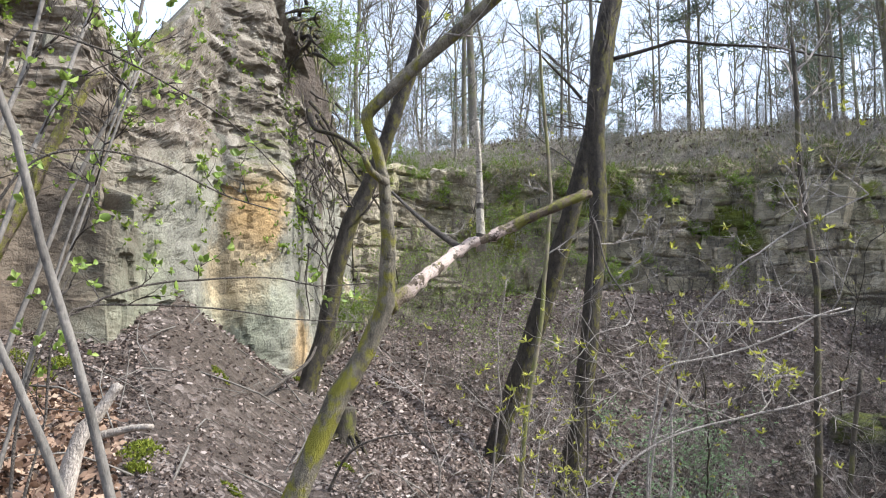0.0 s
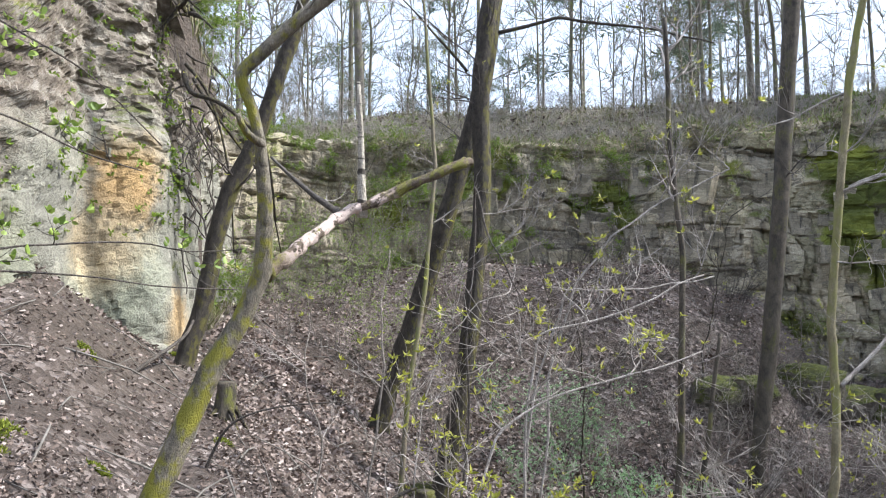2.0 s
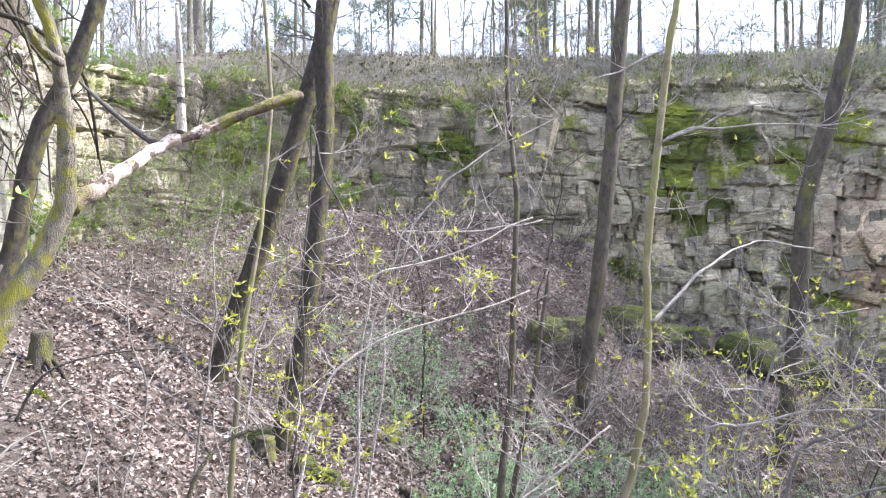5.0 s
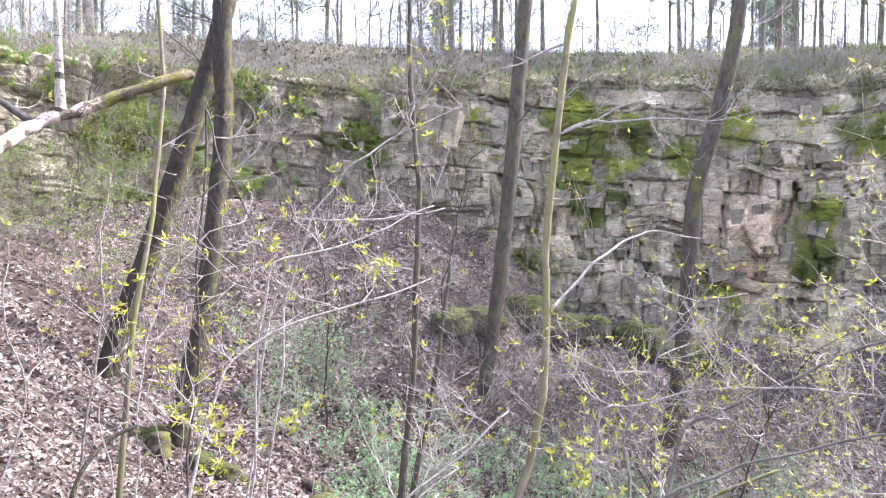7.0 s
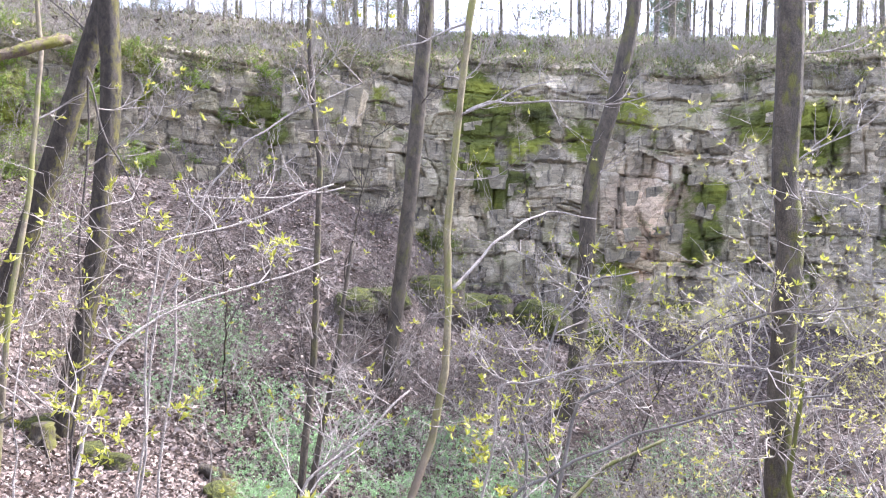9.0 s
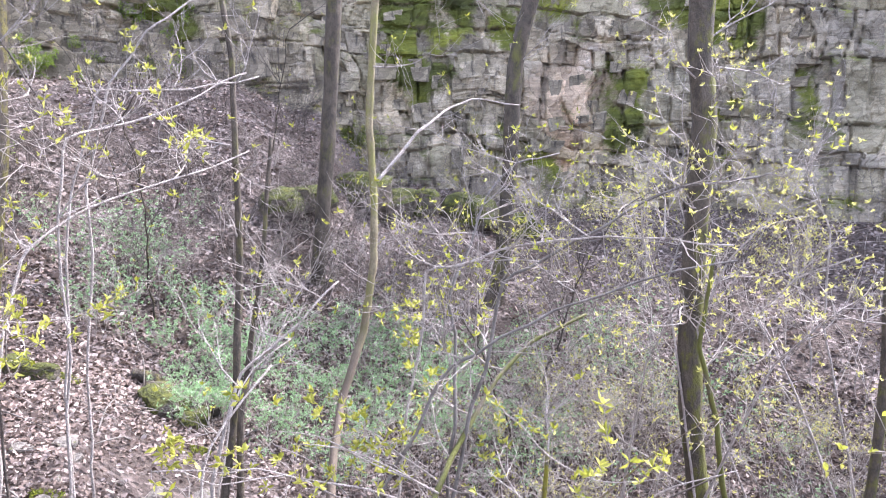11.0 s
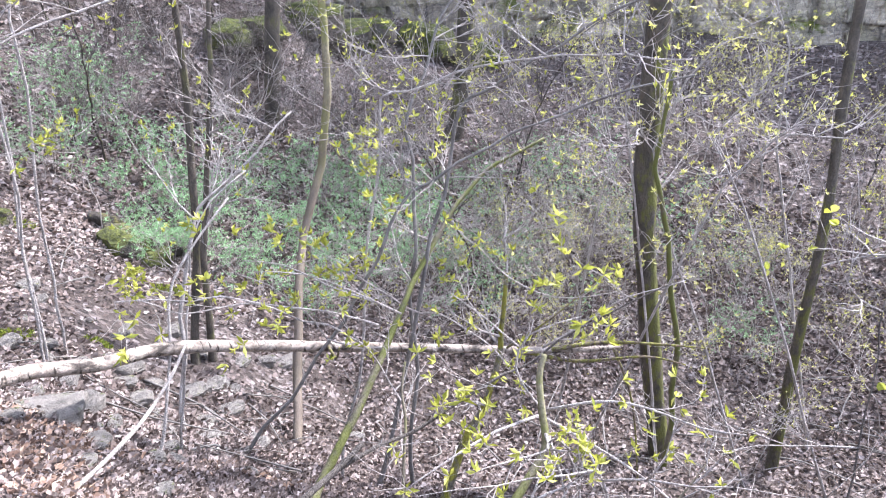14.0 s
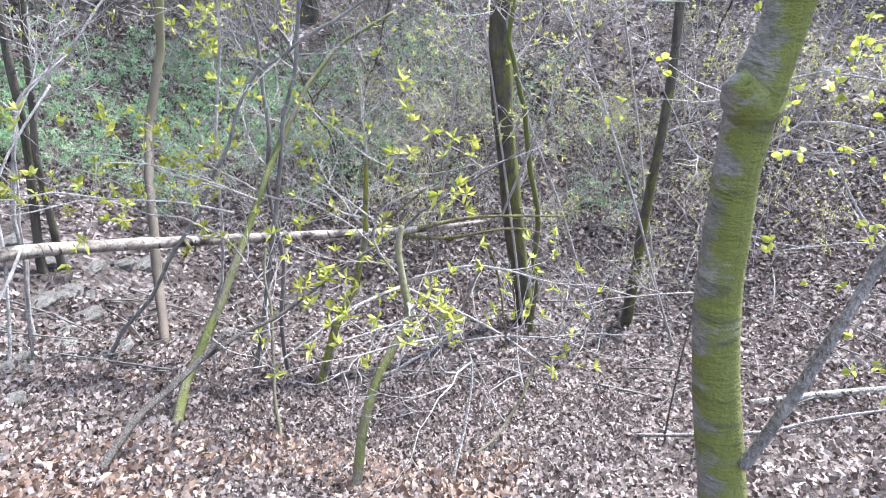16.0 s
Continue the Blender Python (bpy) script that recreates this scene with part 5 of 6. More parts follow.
def stump(x, y, r, h, seed):
    z = ground_height(x, y)
    root = thing("tree_stump", (x, y, z), "old cut tree stump under green moss", "stump")
    g, rng = Geo(), random.Random(seed)
    g.tube([(x, y, z - 0.2), (x, y, z + 0.05), (x + 0.02, y, z + h * 0.6), (x + 0.03, y, z + h)], [r * 1.35, r * 1.15, r, r * 0.95], 14, 3, 0.1, rng)
    part("trunk", g, BARK_MIXED, root)
    for k in range(4):
        w = k * 1.57 + rng.random()
        g = Geo()
        q = (x + math.cos(w) * r * 2.6, y + math.sin(w) * r * 2.6)
        g.tube([(x + math.cos(w) * r, y + math.sin(w) * r, z + 0.08), ((x + q[0]) / 2, (y + q[1]) / 2, z + 0.06), (*q, ground_height(*q) - 0.04)], [r * 0.4, r * 0.3, r * 0.1], 6, 3, 0.1, rng)
        part("root", g, BARK_DARK, root)


stump(-1.06, 8.1, 0.1, 0.36, 1)
stump(1.25, 9.75, 0.13, 0.25, 2)
stump(3.17, 9.06, 0.16, 0.2, 3)


def roots_on_edge():
    """Torn roots hanging at the cliff's corner."""
    rng = random.Random(31)
    root = thing("root_plate", (-2.05, 10.75, 5.6), "dark torn roots of an overturned tree at the cliff's lip", "roots")
    for k in range(26):
        g = Geo()
        p = Vector((-2.05 + rng.gauss(0, 0.12), 10.75 + rng.gauss(0, 0.2), 6.0 + rng.gauss(0, 0.22)))
        d = Vector((rng.gauss(0, 0.5), -0.7, rng.gauss(-0.2, 0.5))).normalized()
        pts = [p]
        for _ in range(4):
            d = (d + unit(rng) * 0.5 + Vector((0, 0, -0.25))).normalized()
            pts.append(pts[-1] + d * rng.uniform(0.1, 0.22))
        g.tube(pts, [0.035 * rng.uniform(0.5, 1.2) * (1 - 0.18 * i) for i in range(5)], 5, 2, 0.1, rng)
        part("root", g, BARK_DARK, root)
    for pts, r in (([(-2.0, 10.7, 4.75), (-1.82, 10.2, 4.34), (-1.43, 9.95, 4.15), (-1.08, 9.8, 3.86), (-0.8, 9.9, 3.5), (-0.7, 10.3, 2.6)], 0.04),
                   ([(-2.0, 10.8, 4.9), (-1.7, 10.5, 4.5), (-1.5, 10.5, 4.0), (-1.35, 10.6, 3.2), (-1.3, 10.7, 2.2)], 0.025),
                   ([(-1.9, 10.8, 4.7), (-1.6, 10.7, 4.2), (-1.3, 10.8, 3.8), (-0.9, 11.2, 3.2), (-0.7, 11.6, 2.2)], 0.025)):
        g = Geo()
        g.tube(pts, stem_radii(len(pts), r, r * 0.4, 1.2), 7, 4, 0.1, rng)
        part("root", g, BARK_DARK, root)
    for _ in range(34):                       # fine roots hanging down the torn earth
        a = rng.uniform(-10.6, -7.4)
        p = Vector((math.sin(radians(a)), math.cos(radians(a)), 0)) * (rim_radius(a) + 0.45)
        p.z = rng.uniform(2.6, 5.3)
        pts = [p]
        for _ in range(5):
            pts.append(pts[-1] + Vector((rng.gauss(0.02, 0.09), rng.gauss(-0.04, 0.09), -rng.uniform(0.08, 0.28))))
        g = Geo()
        g.tube(pts, [rng.uniform(0.006, 0.022) * (1 - 0.15 * i) for i in range(6)], 5, 2, 0.1, rng)
        part("root", g, TWIG_DARK, root)


roots_on_edge()


# ---------------------------------------------------------------- thickets: saplings and shrubs built once, then repeated
def sapling_kind(seed, height, stems, leaf, leaf_mat, wood_mat, label, lean=0.25, r=0.012, name="sapling", kids=4, depth=2, lift=0.12, spread=0.9, sprays=6):
    rng = random.Random(seed)
    root = thing(name, (0, 0, 0), label, "sapling", "saplings in the hollow")
    wood, leaves = Geo(), Geo()
    for s in range(stems):
        g = Geo()
        a, h = rng.uniform(0, 6.28), height * rng.uniform(0.7, 1.0)
        d = Vector((math.cos(a), math.sin(a), 0)) * lean * rng.uniform(0.4, 1.4)
        b = Vector((math.cos(a), math.sin(a), 0)) * 0.05 * stems
        pts = [b + Vector((0, 0, -0.15))] + [b + d * h * (u ** 1.5) + Vector((rng.gauss(0, 0.04), rng.gauss(0, 0.04), 0)) * h * 0.5 + Vector((0, 0, h * u)) for u in (0.2, 0.45, 0.7, 1.0)]
        pts = kinked(pts, 0.16, rng)
        path = g.tube(pts, stem_radii(len(pts), r, r * 0.3), 6, 2)
        part("stem", g, wood_mat, root)
        for k in range(sprays):
            i = int(len(path) * rng.uniform(0.3, 1.0))
            i = min(i, len(path) - 1)
            w = unit(rng)
            w.z = abs(w.z) * 0.7
            sprout(wood, leaves, path[i], w, height * rng.uniform(0.18, 0.4), max(r * 0.5, 0.004), depth, rng, leaf, lift, kids, 0.3, spread)
    part("twig_spray", wood, wood_mat if wood_mat is not BARK_DARK else TWIG_DARK, root)
    if leaves.v:
        part("foliage", leaves, leaf_mat, root)
    return root


def scatter(kind, spots, seed, lo=0.75, hi=1.25, tilt=6):
    """Stand copies of a thing at bearings and distances; the first spot takes the original."""
    rng = random.Random(seed)
    for i, (az, r) in enumerate(spots):
        p = polar(az, r)
        k = rng.uniform(lo, hi)
        m = pose(p.x, p.y, p.z, rng.uniform(-tilt, tilt), rng.uniform(-tilt, tilt), rng.uniform(0, 360)) @ Matrix.Scale(k, 4)
        if i == 0:
            kind.matrix_basis = m
        else:
            c = copy_thing(kind, pose(0, 0, 0))
            c.matrix_basis = m


def spots(n, az0, az1, r0, r1, seed, keep_off=0.6):
    rng = random.Random(seed)
    out = []
    while len(out) < n:
        az, r = rng.uniform(az0, az1), math.sqrt(rng.uniform(r0 * r0, r1 * r1))
        if r < rim_radius(az) - keep_off:
            out.append((az, r))
    return out


scatter(sapling_kind(101, 2.6, 1, (0.045, 4, 0.14), LEAF_BUD, TWIG, "thin pale sapling just coming into leaf", r=0.011), spots(8, 14, 60, 9.5, 16, 1), 1)
scatter(sapling_kind(102, 2.0, 2, (0.045, 4, 0.12), LEAF_BUD, TWIG_MID, "thin brown sapling just coming into leaf", r=0.009), spots(13, 6, 80, 8.5, 16, 2), 2)
scatter(sapling_kind(103, 3.4, 1, (0.045, 4, 0.1), LEAF_BUD, BARK_DARK, "thin dark sapling with scattered buds", r=0.018), spots(8, 0, 75, 9, 17, 3), 3)
scatter(sapling_kind(104, 1.3, 4, None, None, TWIG_MID, "leafless tangle of arching grey twigs", lean=0.7, r=0.006, name="bramble", lift=-0.05), spots(30, 12, 50, 11, 19, 4) + spots(20, 50, 85, 9, 18, 44), 4)
scatter(sapling_kind(105, 1.7, 3, (0.036, 4, 0.4), LEAF_HAZEL, TWIG_MID, "leafing shrub on the slope", lean=0.4, r=0.008, name="shrub"), spots(24, -6, 8, 12.5, 16.8, 5), 5)
scatter(sapling_kind(106, 2.2, 2, (0.032, 4, 0.75), LEAF_PALE, TWIG, "bush with a haze of tiny pale yellow leaves", lean=0.5, r=0.01, name="budding_bush", kids=5), spots(14, 51, 88, 7.5, 14, 6), 6)
scatter(sapling_kind(107, 0.8, 5, (0.052, 4, 0.75), LEAF_ELDER, TWIG, "low elder shrub with fresh blue-green leaves", lean=0.6, r=0.005, name="elder_shrub", sprays=5, depth=1), spots(80, 21, 48, 8.6, 11.8, 71), 7, 0.5, 0.95)
scatter(sapling_kind(108, 1.0, 4, (0.05, 4, 0.75), LEAF_ELDER, TWIG, "low elder shrub with fresh blue-green leaves", lean=0.5, r=0.005, name="elder_shrub", sprays=5, depth=1), spots(36, 46, 70, 8.5, 12.5, 8) + spots(17, 13, 22, 10.2, 13.2, 18), 8, 0.5, 1.0)


scatter(sapling_kind(113, 2.3, 3, (0.04, 4, 0.12), LEAF_BUD, TWIG, "bare shrub of long arching pale twigs", lean=0.75, r=0.008, name="arching_shrub", lift=0.02), spots(4, 36, 64, 7.5, 10, 13), 13, 0.7, 1.0)


scatter(sapling_kind(114, 1.5, 4, (0.028, 3, 0.5), LEAF_PALE, TWIG, "low tangle of pale twigs with tiny yellow buds", lean=0.6, r=0.007, name="budding_shrub", lift=0.03), spots(13, 46, 84, 6.8, 11, 14), 14, 0.7, 1.1)
scatter(sapling_kind(116, 0.9, 5, None, None, TWIG, "low leafless brush of fine pale twigs", lean=0.7, r=0.005, name="brush", lift=0.0), spots(14, 38, 78, 7.5, 11.5, 16) + spots(12, 20, 40, 10.5, 15, 17), 16, 0.7, 1.3)
scatter(sapling_kind(115, 1.1, 5, None, None, TWIG_DARK, "dark leafless brush on the scree slope", lean=0.8, r=0.007, name="brush", lift=-0.04), spots(32, 4, 34, 11.5, 17.5, 15), 15, 0.7, 1.2)


# ---------------------------------------------------------------- bank brush, grass and forest above the faces
def bank_spots(n, az0, az1, d0, d1, seed):
    rng = random.Random(seed)
    return [(a, rim_radius(a) + rng.uniform(d0, d1)) for a in (rng.uniform(az0, az1) for _ in range(n))]


scatter(sapling_kind(109, 0.9, 5, None, None, TWIG, "leafless brush on the bank above the rock wall", lean=0.8, r=0.005, name="brush", lift=-0.03), [(a, 12.4 + 5.5 * u) for a, u in zip((-11.6, -11.0, -10.4, -9.8, -9.2, -8.7), (0.1, 0.0, 0.25, 0.45, 0.65, 0.85))] + bank_spots(190, -3, 78, 0.9, 3.4, 9), 9)
scatter(sapling_kind(110, 0.9, 4, (0.05, 4, 0.8), LEAF_GREEN, TWIG, "leafy brush hanging over the rock wall", lean=0.7, r=0.005, name="brush", lift=-0.05), [(a, 12.6 + 5.5 * u) for a, u in zip((-11.4, -10.9, -10.2, -9.6, -9.0, -8.6, -10.6, -9.3, -9.9, -8.2, -7.8, -7.4, -8.8, -9.5), (0.0, 0.15, 0.3, 0.5, 0.7, 0.9, 0.5, 0.8, 0.1, 0.2, 0.4, 0.6, 0.05, 0.2))] + bank_spots(12, -6, 8, 1.2, 2.4, 10), 10)


def scatter_on(kind, n, az0, az1, z0, z1, seed, lo=0.5, hi=1.0):
    """Stand copies of a thing on the ledges of the far face."""
    rng = random.Random(seed)
    for i in range(n):
        p, nrm = on_far(rng.uniform(az0, az1), rng.uniform(z0, z1))
        m = pose(p.x - nrm.x * 0.05, p.y - nrm.y * 0.05, p.z, rng.uniform(-15, 15), rng.uniform(-15, 15), rng.uniform(0, 360)) @ Matrix.Scale(rng.uniform(lo, hi), 4)
        if i == 0:
            kind.matrix_basis = m
        else:
            copy_thing(kind, pose(0, 0, 0)).matrix_basis = m


scatter_on(sapling_kind(111, 0.8, 4, None, None, TWIG, "leafless brush rooted on a rock ledge", lean=0.9, r=0.006, name="ledge_brush", lift=-0.08), 110, 0, 72, 4.3, 6.0, 21)
scatter_on(sapling_kind(117, 1.0, 4, None, None, TWIG_MID, "grey brush hanging down the rock wall", lean=0.9, r=0.006, name="ledge_brush", lift=-0.12), 46, -2, 30, 2.2, 5.2, 23, 0.7, 1.3)
scatter_on(sapling_kind(112, 0.6, 4, (0.05, 4, 0.8), LEAF_GREEN, TWIG, "leafy brush rooted on a rock ledge", lean=0.9, r=0.005, name="ledge_brush", lift=-0.08), 62, -6, 24, 1.2, 5.2, 22)


def forest_tree(seed, height, r, pine, label):
    rng = random.Random(seed)
    root = thing("forest_tree", (0, 0, 0), label, "tree", "forest on the plateau")
    g = Geo()
    pts = [(0, 0, -0.3)] + [(rng.gauss(0, 0.05) * i, rng.gauss(0, 0.05) * i, height * i / 5) for i in range(1, 6)]
    path = g.tube(pts, stem_radii(6, r, r * 0.3, 1.25), 8, 4, 0.04, rng)
    part("trunk", g, BARK_FOREST, root)
    wood, crown = Geo(), Geo()
    for k in range(22 if pine else 26):
        u = rng.uniform(0.3 if pine else 0.2, 1.0)
        p = path[min(len(path) - 1, int(len(path) * u))]
        d = unit(rng)
        d.z = abs(d.z) * (0.35 if pine else 0.9)
        n = len(wood.v)
        sprout(wood, crown, p, d, height * rng.uniform(0.1, 0.2), 0.022, 1 if pine else 2, rng, None if pine else (0.07, 3, 0.06), 0.02 if pine else 0.12, 4)
        if pine:
            tips = wood.v[n::7]
            for q in tips:
                for _ in range(8):
                    w = unit(rng)
                    crown.leaf(Vector(q) + w * 0.12, w, unit(rng), rng.uniform(0.2, 0.45), rng.uniform(0.03, 0.06))
    part("branchwork", wood, BARK_FOREST, root)
    if crown.v:
        part("crown", crown, LEAF_PINE if pine else LEAF_GREEN, root)
    return root


rng_f = random.Random(77)
kinds = [(forest_tree(201, 15, 0.11, False, "tall bare forest tree just leafing out"), 16), (forest_tree(202, 13, 0.07, False, "slim bare forest tree just leafing out"), 34),
         (forest_tree(203, 17, 0.11, True, "tall pine with thin blue-green needles"), 15), (forest_tree(204, 11, 0.045, False, "thin young forest tree on the plateau"), 62),
         (forest_tree(205, 9, 0.03, False, "whip-thin young forest tree on the plateau"), 70)]
for kind, n in kinds:
    places = []
    while len(places) < n:
        a = rng_f.uniform(-14, 72)
        d = rim_radius(a) + 2.6 + 40 * rng_f.random() ** 1.3
        if a > -4 or d > 21:
            places.append((a, d))
    for _ in range(max(4, n // 7)):              # the woods go on unseen round the hollow: added on the sun's side for shade
        a = rng_f.uniform(76, 128)
        places.append((a, rim_radius(min(a, 112)) + 2.6 + 16 * rng_f.random()))
    scatter(kind, places, n, 0.8, 1.2, 2)


def far_woods():
    g, rng = Geo(), random.Random(5)
    for _ in range(120):
        a, r = radians(rng.uniform(-40, 125)), rng.uniform(58, 120)
        x, y = r * math.sin(a), r * math.cos(a)
        z = ground_height(x, y)
        h = rng.uniform(12, 20)
        lean = (rng.gauss(0, 0.4), rng.gauss(0, 0.4))
        g.tube([(x, y, z - 0.5), (x + lean[0] * 0.5, y + lean[1] * 0.5, z + h * 0.5), (x + lean[0], y + lean[1], z + h)], [rng.uniform(0.1, 0.22)] * 2 + [0.04], 5, 2)
        for _ in range(9):
            u = rng.uniform(0.3, 0.95)
            d = unit(rng)
            d.z = abs(d.z)
            p = Vector((x + lean[0] * u, y + lean[1] * u, z + h * u))
            g.tube([p, p + d * 1.2, p + d * 2.2 + Vector((0, 0, 0.5))], [0.04, 0.025, 0.01], 3, 1)
    tagged(part("far_woods", g, BARK_FOREST), "distant bare woods beyond the quarry rim", "woods", kind="stuff")


far_woods()


def grass():
    g, rng = Geo(), random.Random(8)
    for _ in range(13000):
        a = rng.uniform(-12, 95)
        d = 1.1 + 7 * rng.random() ** 2.0
        p = polar(a, rim_radius(a) + d)
        for _ in range(3):
            w = Vector((rng.gauss(0, 0.5), rng.gauss(0, 0.5), 1))
            g.leaf(p + Vector((rng.gauss(0, 0.06), rng.gauss(0, 0.06), -0.02)), w, unit(rng), rng.uniform(0.12, 0.3), 0.02)
    lawn = Geo()
    for _ in range(6500):
        a = rng.uniform(34, 92)
        p = polar(a, rim_radius(a) + 1.3 + 6.5 * rng.random() ** 1.4)
        for _ in range(3):
            lawn.leaf(p + Vector((rng.gauss(0, 0.07), rng.gauss(0, 0.07), -0.02)), Vector((rng.gauss(0, 0.5), rng.gauss(0, 0.5), 1)), unit(rng), rng.uniform(0.12, 0.28), 0.025)
    for _ in range(1700):
        a = rng.uniform(4, 80)
        p, nrm = on_far(a, top_height(a) - rng.random() ** 2 * 0.6)
        for _ in range(5):
            w = nrm * rng.uniform(0.3, 1.2) + Vector((rng.gauss(0, 0.4), rng.gauss(0, 0.4), rng.uniform(-0.7, 0.8)))
            (lawn if rng.random() < 0.3 else g).leaf(p + Vector((rng.gauss(0, 0.09), rng.gauss(0, 0.09), rng.gauss(0, 0.04))), w, unit(rng), rng.uniform(0.12, 0.32), 0.022)
    tagged(part("grass", lawn, GRASS_FRESH), "fresh green spring grass on the quarry's rim", "grass", kind="stuff")
    tagged(part("grass", g, GRASS), "dry and fresh grass along the plateau's edge", "grass", kind="stuff")


grass()


# ---------------------------------------------------------------- litter
def litter():
    g, sunlit_rust, rng = Geo(), Geo(), random.Random(4)
    def drop(geo, az, r, size, over=False):
        a = radians(az)
        x, y = r * math.sin(a), r * math.cos(a)
        if not over and r > rim_radius(az) + 0.1:
            return
        z = ground_height(x, y)
        w = rng.uniform(0, 6.28)
        d = Vector((math.cos(w), math.sin(w), rng.gauss(0, 0.5)))
        up = Vector((rng.gauss(0, 1.2), rng.gauss(0, 1.2), 1))
        p = Vector((x, y, z + rng.uniform(0.004, 0.03)))
        if r < 5.5 or (az < 12 and r < 9.0):
            geo.dry_leaf(p, d, up, size * rng.uniform(0.7, 1.35), size * rng.uniform(0.5, 0.9), rng)
            return
        geo.leaf(p, d, up, size * rng.uniform(0.7, 1.3), size * rng.uniform(0.45, 0.8), rng.uniform(-0.3, 0.3))
    for _ in range(175000):
        r = 1.6 + 11 * rng.random() ** 0.8
        az = rng.uniform(-40, 100)
        if noise.noise(Vector((az * 0.07, r * 0.35, 1.0))) > -0.42 + 0.5 * (rng.random() - 0.5) and not (az < -23 and r < 7.0 and rng.random() < 0.6) and not (-22 < az < -8 and r > 5.5 and rng.random() < 0.68):
            drop(g, az, r, (0.026 + 0.0045 * r) * (1.0 if az > -5 else 0.8))
    for _ in range(62000):
        drop(g, rng.uniform(-5, 75), 1.7 + 3.6 * rng.random() ** 0.8, 0.037)
    for _ in range(30000):                 # crumbs of broken leaf
        drop(g, rng.uniform(0, 75), 1.8 + 2.6 * rng.random(), 0.017)
    for _ in range(20000):
        drop(g, rng.uniform(-12, 90), rng.uniform(11, 20.5), 0.1)
    for _ in range(9000):
        az = rng.uniform(-4, 90)
        drop(g, az, rim_radius(az) + rng.uniform(1.0, 3.6), 0.1, True)
    # warm-toned leaves laid where the litter looks sunlit
    for _ in range(4500):
        drop(sunlit_rust, rng.uniform(-36, -23.5), rng.uniform(3.2, 7.0), 0.075)
    for _ in range(22000):
        az, r = rng.uniform(2, 66), rng.uniform(1.9, 4.6)
        if noise.noise(Vector((az * 0.06, r * 0.9, 4.0))) > 0.3 * (rng.random() - 0.55) + 0.12 * (r - 3.4):
            drop(sunlit_rust, az, r, 0.045)
    tagged(part("leaf_litter", g, LEAF_DRY, smooth=False), "pale brown dry leaves strewn over the slope", "leaf litter", kind="stuff")
    tagged(part("leaf_litter", sunlit_rust, LEAF_SUNLIT_RUST, smooth=False), "rusty dry oak leaves heaped on the slope, sunlit warmth put in their colour", "leaf litter", kind="stuff")
    s = Geo()
    for _ in range(720):
        p = polar(rng.uniform(-30, 95), rng.uniform(4.8, 18))
        if math.hypot(p.x, p.y) > rim_radius(bearing(p.x, p.y)) - 0.3:
            continue
        w, n = rng.uniform(0, 6.28), rng.uniform(0.3, 1.4)
        q = Vector((p.x + math.cos(w) * n, p.y + math.sin(w) * n, 0))
        q.z = ground_height(q.x, q.y) + rng.uniform(0.01, 0.15)
        m = (p + q) / 2 + Vector((rng.gauss(0, 0.06), rng.gauss(0, 0.06), rng.uniform(0, 0.1)))
        r = rng.uniform(0.003, 0.012)
        s.tube([p, m, q], [r, r * 0.8, r * 0.4], 5, 2)
    tagged(part("fallen_twigs", s, BARK_GREY), "dead twigs and sticks lying on the litter", "twigs", kind="stuff")


litter()


# ---------------------------------------------------------------- stones
def boulder_mesh(seed, flat=0.6):
    bm = bmesh.new()
    bmesh.ops.create_icosphere(bm, subdivisions=3, radius=0.5)
    for v in bm.verts:
        p = v.co.copy()
        q = Vector([math.copysign(abs(c * 2) ** 0.7 / 2, c) for c in p])
        v.co = q * (1 + 0.25 * noise.fractal(p * 2.2 + Vector((seed, 0, 0)), 0.9, 2.0, 3))
        v.co.z *= flat
    me = bpy.data.meshes.new("boulder")
    bm.to_mesh(me)
    bm.free()
    return me


def boulder(az, r, size, seed, material, label, flat=0.6, lift=0.1):
    p = polar(az, r)
    ob = new("boulder", boulder_mesh(seed, flat))
    ob.data.materials.append(material)
    ob.matrix_basis = pose(p.x, p.y, p.z + lift * size * flat, seed * 13 % 17 - 8, seed * 7 % 15 - 7, seed * 47 % 360) @ Matrix.Diagonal((size, size * 0.7, size, 1))
    return tagged(ob, label, "boulder", "boulders")


for az, r, s, sd, fl in ((29.2, 14.4, 1.2, 1, 0.45), (31.0, 14.6, 1.2, 2, 0.45), (34.6, 16.0, 1.4, 3, 0.6), (37.0, 16.6, 1.4, 4, 0.5), (39.5, 16.9, 1.1, 5, 0.6), (43.0, 16.9, 1.3, 6, 0.6), (46.6, 17.0, 1.2, 7, 0.5)):
    boulder(az, r, s, sd, MOSS_ROCK, "boulder under thick green moss at the wall's foot", fl, 0.3)
for az, r, s, sd in ((13.5, 4.5, 0.42, 11), (15.5, 4.9, 0.3, 12), (14.5, 5.4, 0.3, 13), (24, 5.6, 0.2, 14), (30.5, 7.4, 0.34, 15), (27, 7.0, 0.22, 16), (22, 7.5, 0.25, 17), (36, 6.2, 0.18, 18), (19, 5.6, 0.26, 19)):
    boulder(az, r, s, sd, STONE, "grey flat stone lying in the leaf litter", 0.4, 0.05)
for az, r, s, sd in ((19.2, 9.4, 0.6, 21), (20.6, 9.5, 0.5, 22), (21.4, 9.3, 0.45, 23), (7.2, 10.2, 0.5, 24), (10.4, 9.6, 0.45, 25), (11.8, 9.2, 0.4, 26)):
    boulder(az, r, s, sd, MOSS_ROCK, "mossy stone half sunk in the slope", 0.6)


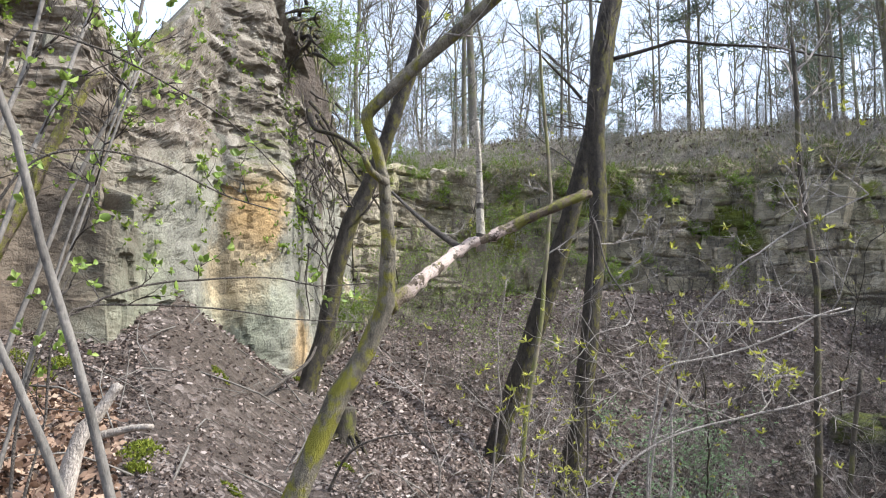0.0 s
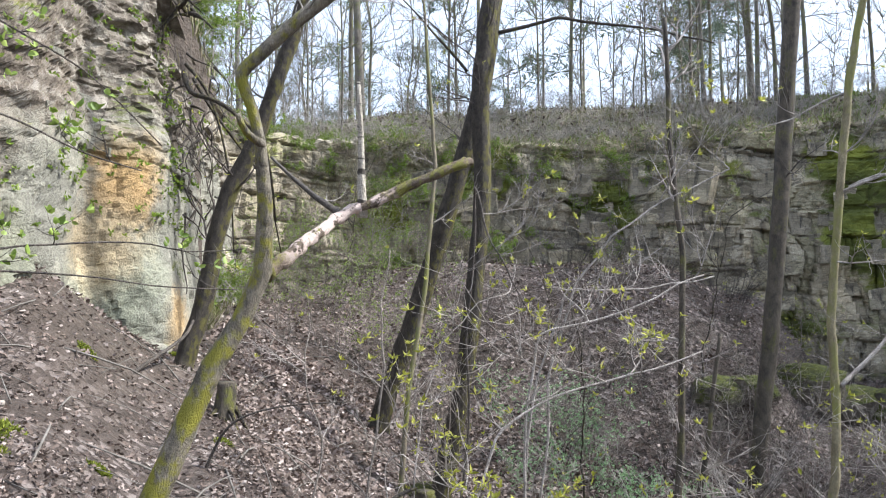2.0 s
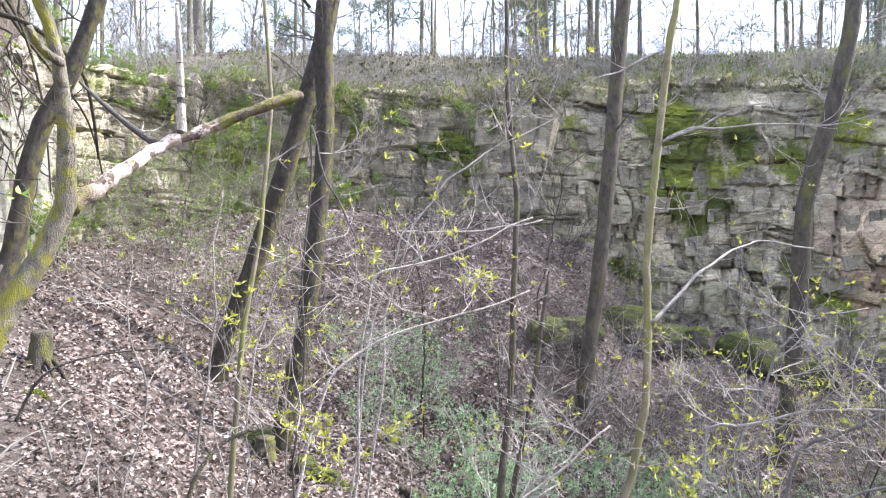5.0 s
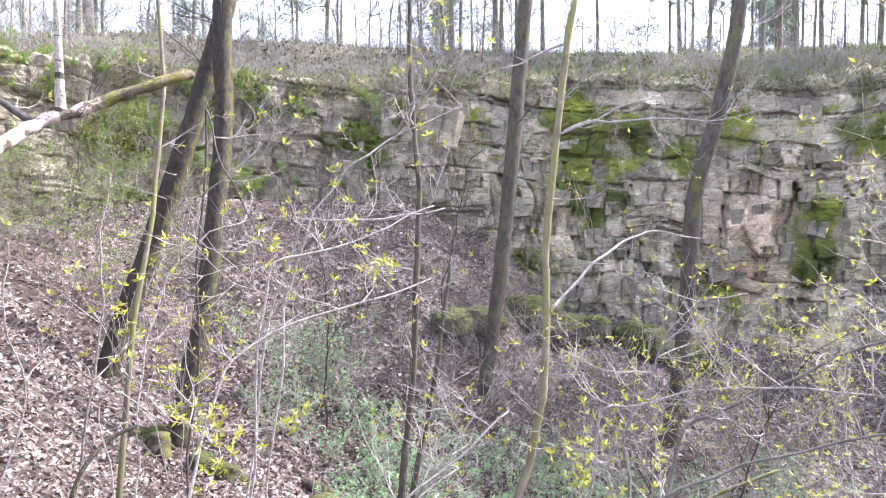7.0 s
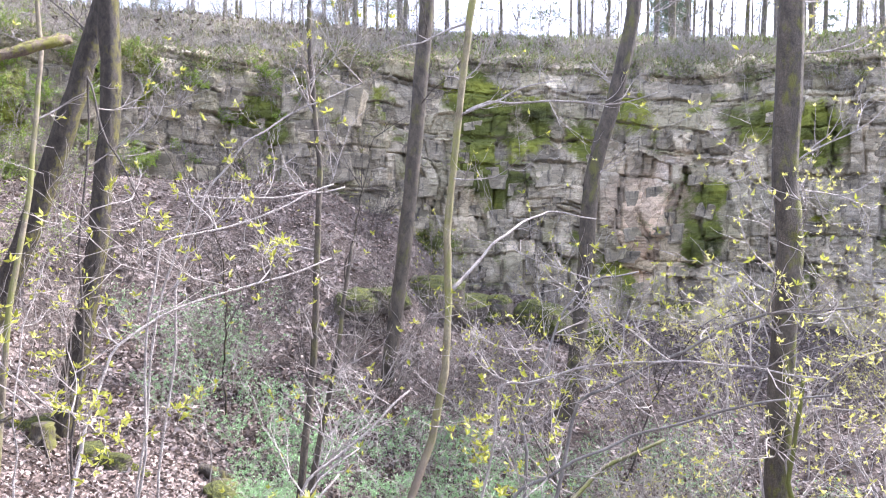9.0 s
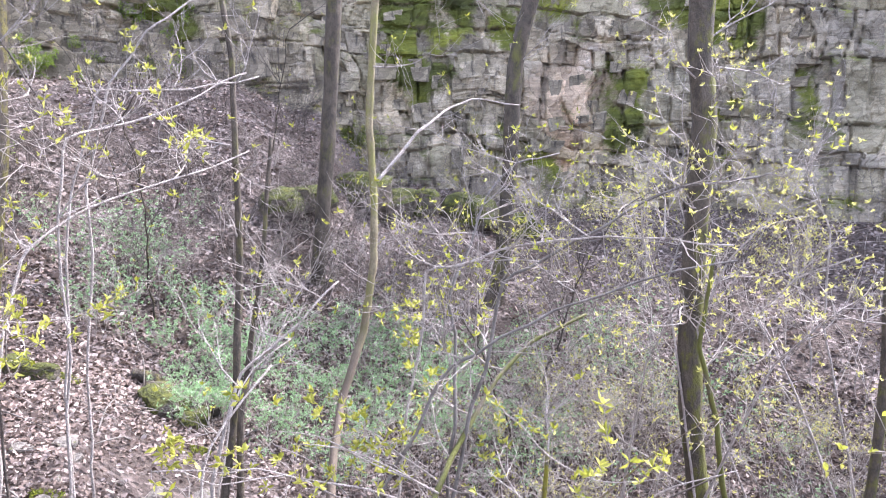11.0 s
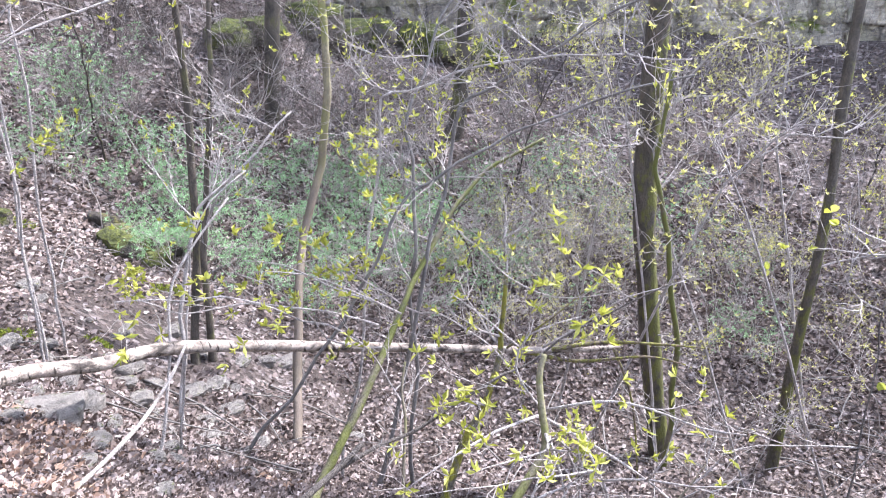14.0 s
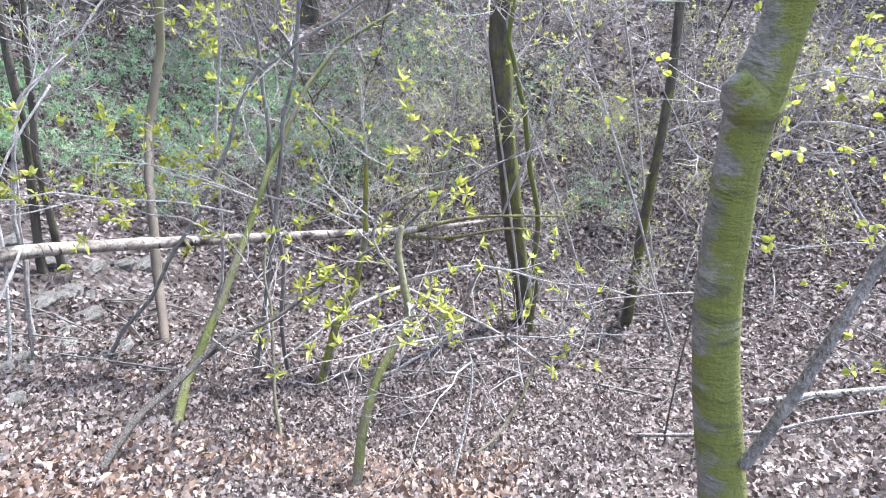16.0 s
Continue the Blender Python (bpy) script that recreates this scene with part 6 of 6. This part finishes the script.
def moss_clumps():
    rng = random.Random(17)
    for az, r, w in ((-29.5, 7.3, 0.22), (-28.4, 7.1, 0.26), (-27.1, 7.3, 0.2), (-29.2, 6.6, 0.2), (-22.3, 5.4, 0.17), (-21.6, 5.6, 0.2), (-22.0, 5.2, 0.12), (-16.6, 7.7, 0.12), (-10.9, 9.9, 0.12),
                     (-15.6, 5.7, 0.1), (-7.4, 7.3, 0.14), (-25.5, 6.4, 0.12), (13.3, 9.2, 0.25), (6.7, 10.2, 0.3), (22.0, 8.6, 0.2), (12.0, 6.2, 0.16), (17.0, 6.6, 0.16), (9.0, 5.4, 0.15)):
        g = Geo()
        c = polar(az, r)
        for _ in range(420):
            a, q = rng.uniform(0, 6.28), w * math.sqrt(rng.random()) * (0.7 + 0.5 * noise.noise(Vector((az, r, rng.random()))))
            x, y = c.x + math.cos(a) * q, c.y + math.sin(a) * q * 0.7
            g.leaf(Vector((x, y, ground_height(x, y) + rng.uniform(0, 0.3) * max(0.0, w - q))), unit(rng) + Vector((0, 0, 0.9)), unit(rng), rng.uniform(0.02, 0.045), rng.uniform(0.007, 0.014))
        ob = part("moss_clump", g, MOSS, label="soft bright green moss clump on the bank")
        tagged(ob, "soft bright green moss clump on the bank", "moss", "moss clumps")


moss_clumps()


def scree():
    rng = random.Random(91)
    shapes = [boulder_mesh(40 + i, 0.45) for i in range(6)]
    for me in shapes:
        me.materials.append(STONE)
    for _ in range(70):
        az, r = rng.uniform(5, 29), rng.uniform(3.6, 7.6)
        p, k = polar(az, r), rng.uniform(0.07, 0.2) * (1.3 if r > 5.5 else 1.0)
        ob = new("stone", rng.choice(shapes))
        ob.matrix_basis = pose(p.x, p.y, p.z + 0.08 * k, rng.uniform(-14, 14), rng.uniform(-14, 14), rng.uniform(0, 360)) @ Matrix.Diagonal((k, k * rng.uniform(0.5, 0.9), k * rng.uniform(0.6, 1.0), 1))
        tagged(ob, "small flat grey stone among the dry leaves", "stone", "stones on the slope")


scree()


# ---------------------------------------------------------------- blocks standing out of the quarry faces
def block_mesh(seed):
    rng = random.Random(seed)
    bm = bmesh.new()
    bmesh.ops.create_cube(bm, size=1.0)
    for v in bm.verts:
        v.co += Vector([rng.uniform(-0.16, 0.16) for _ in range(3)])
    bmesh.ops.bevel(bm, geom=bm.edges[:], offset=0.05, segments=1, affect='EDGES')
    me = bpy.data.meshes.new("rock_block")
    bm.to_mesh(me)
    bm.free()
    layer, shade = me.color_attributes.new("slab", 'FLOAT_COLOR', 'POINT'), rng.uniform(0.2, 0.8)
    layer.data.foreach_set("color", [c for _ in me.vertices for c in (shade, rng.random() * 0.3 + 0.5, 0.5, 1.0)])
    return me


def blocks(face, on, n, az0, az1, z0, z1, lo, hi, material, seed):
    rng = random.Random(seed)
    shapes = [block_mesh(seed * 10 + i) for i in range(8)]
    for me in shapes:
        me.materials.append(material)
    for _ in range(n):
        az = rng.uniform(az0, az1)
        p, nrm = on(az, rng.uniform(z0, z1))
        w = rng.uniform(lo, hi)
        ob = new("rock_block", rng.choice(shapes))
        ob.parent = face
        turn = math.degrees(math.atan2(nrm.y, nrm.x))
        ob.matrix_basis = pose(p.x - nrm.x * 0.05, p.y - nrm.y * 0.05, p.z, rng.uniform(-9, 9), rng.uniform(-9, 9), turn + rng.uniform(-22, 22)) @ Matrix.Diagonal((w * rng.uniform(0.3, 0.45), w, w * rng.uniform(0.35, 1.1), 1))


blocks(face_far, on_far, 120, 34, 68, -1.6, 5.2, 0.2, 0.62, ROCK_FAR, 5)
blocks(face_far, on_far, 80, 6, 34, 0.8, 4.6, 0.3, 0.9, ROCK_FAR, 6)
blocks(face_pale, on_pale, 60, -31, -10.5, 3.0, 5.6, 0.08, 0.2, ROCK_PALE, 7)


def wall_plants():
    """Small green growth rooting in the crumbling upper cliff and along mossy ledges."""
    g, rng = Geo(), random.Random(55)
    for _ in range(380):
        az = (rng.uniform(-31, -8.5) if rng.random() < 0.7 else rng.uniform(-10.5, -7.2)) if rng.random() < 0.72 else rng.uniform(-6, 14)
        on = on_pale if az < -7 else on_far
        p, nrm = on(az, rng.uniform(2.4, 5.4) if az < -7 else rng.uniform(1.5, 4.8))
        for _ in range(rng.randint(2, 5)):
            q = p + Vector((rng.gauss(0, 0.07), rng.gauss(0, 0.07), rng.gauss(0, 0.06)))
            cluster(g, q, nrm + Vector((0, 0, 0.4)), rng, rng.uniform(0.035, 0.075), 4, (0.35, 0.6))
    tagged(part("wall_plants", g, LEAF_GREEN), "small fresh green plants rooting in the rock", "plants", kind="stuff")


wall_plants()
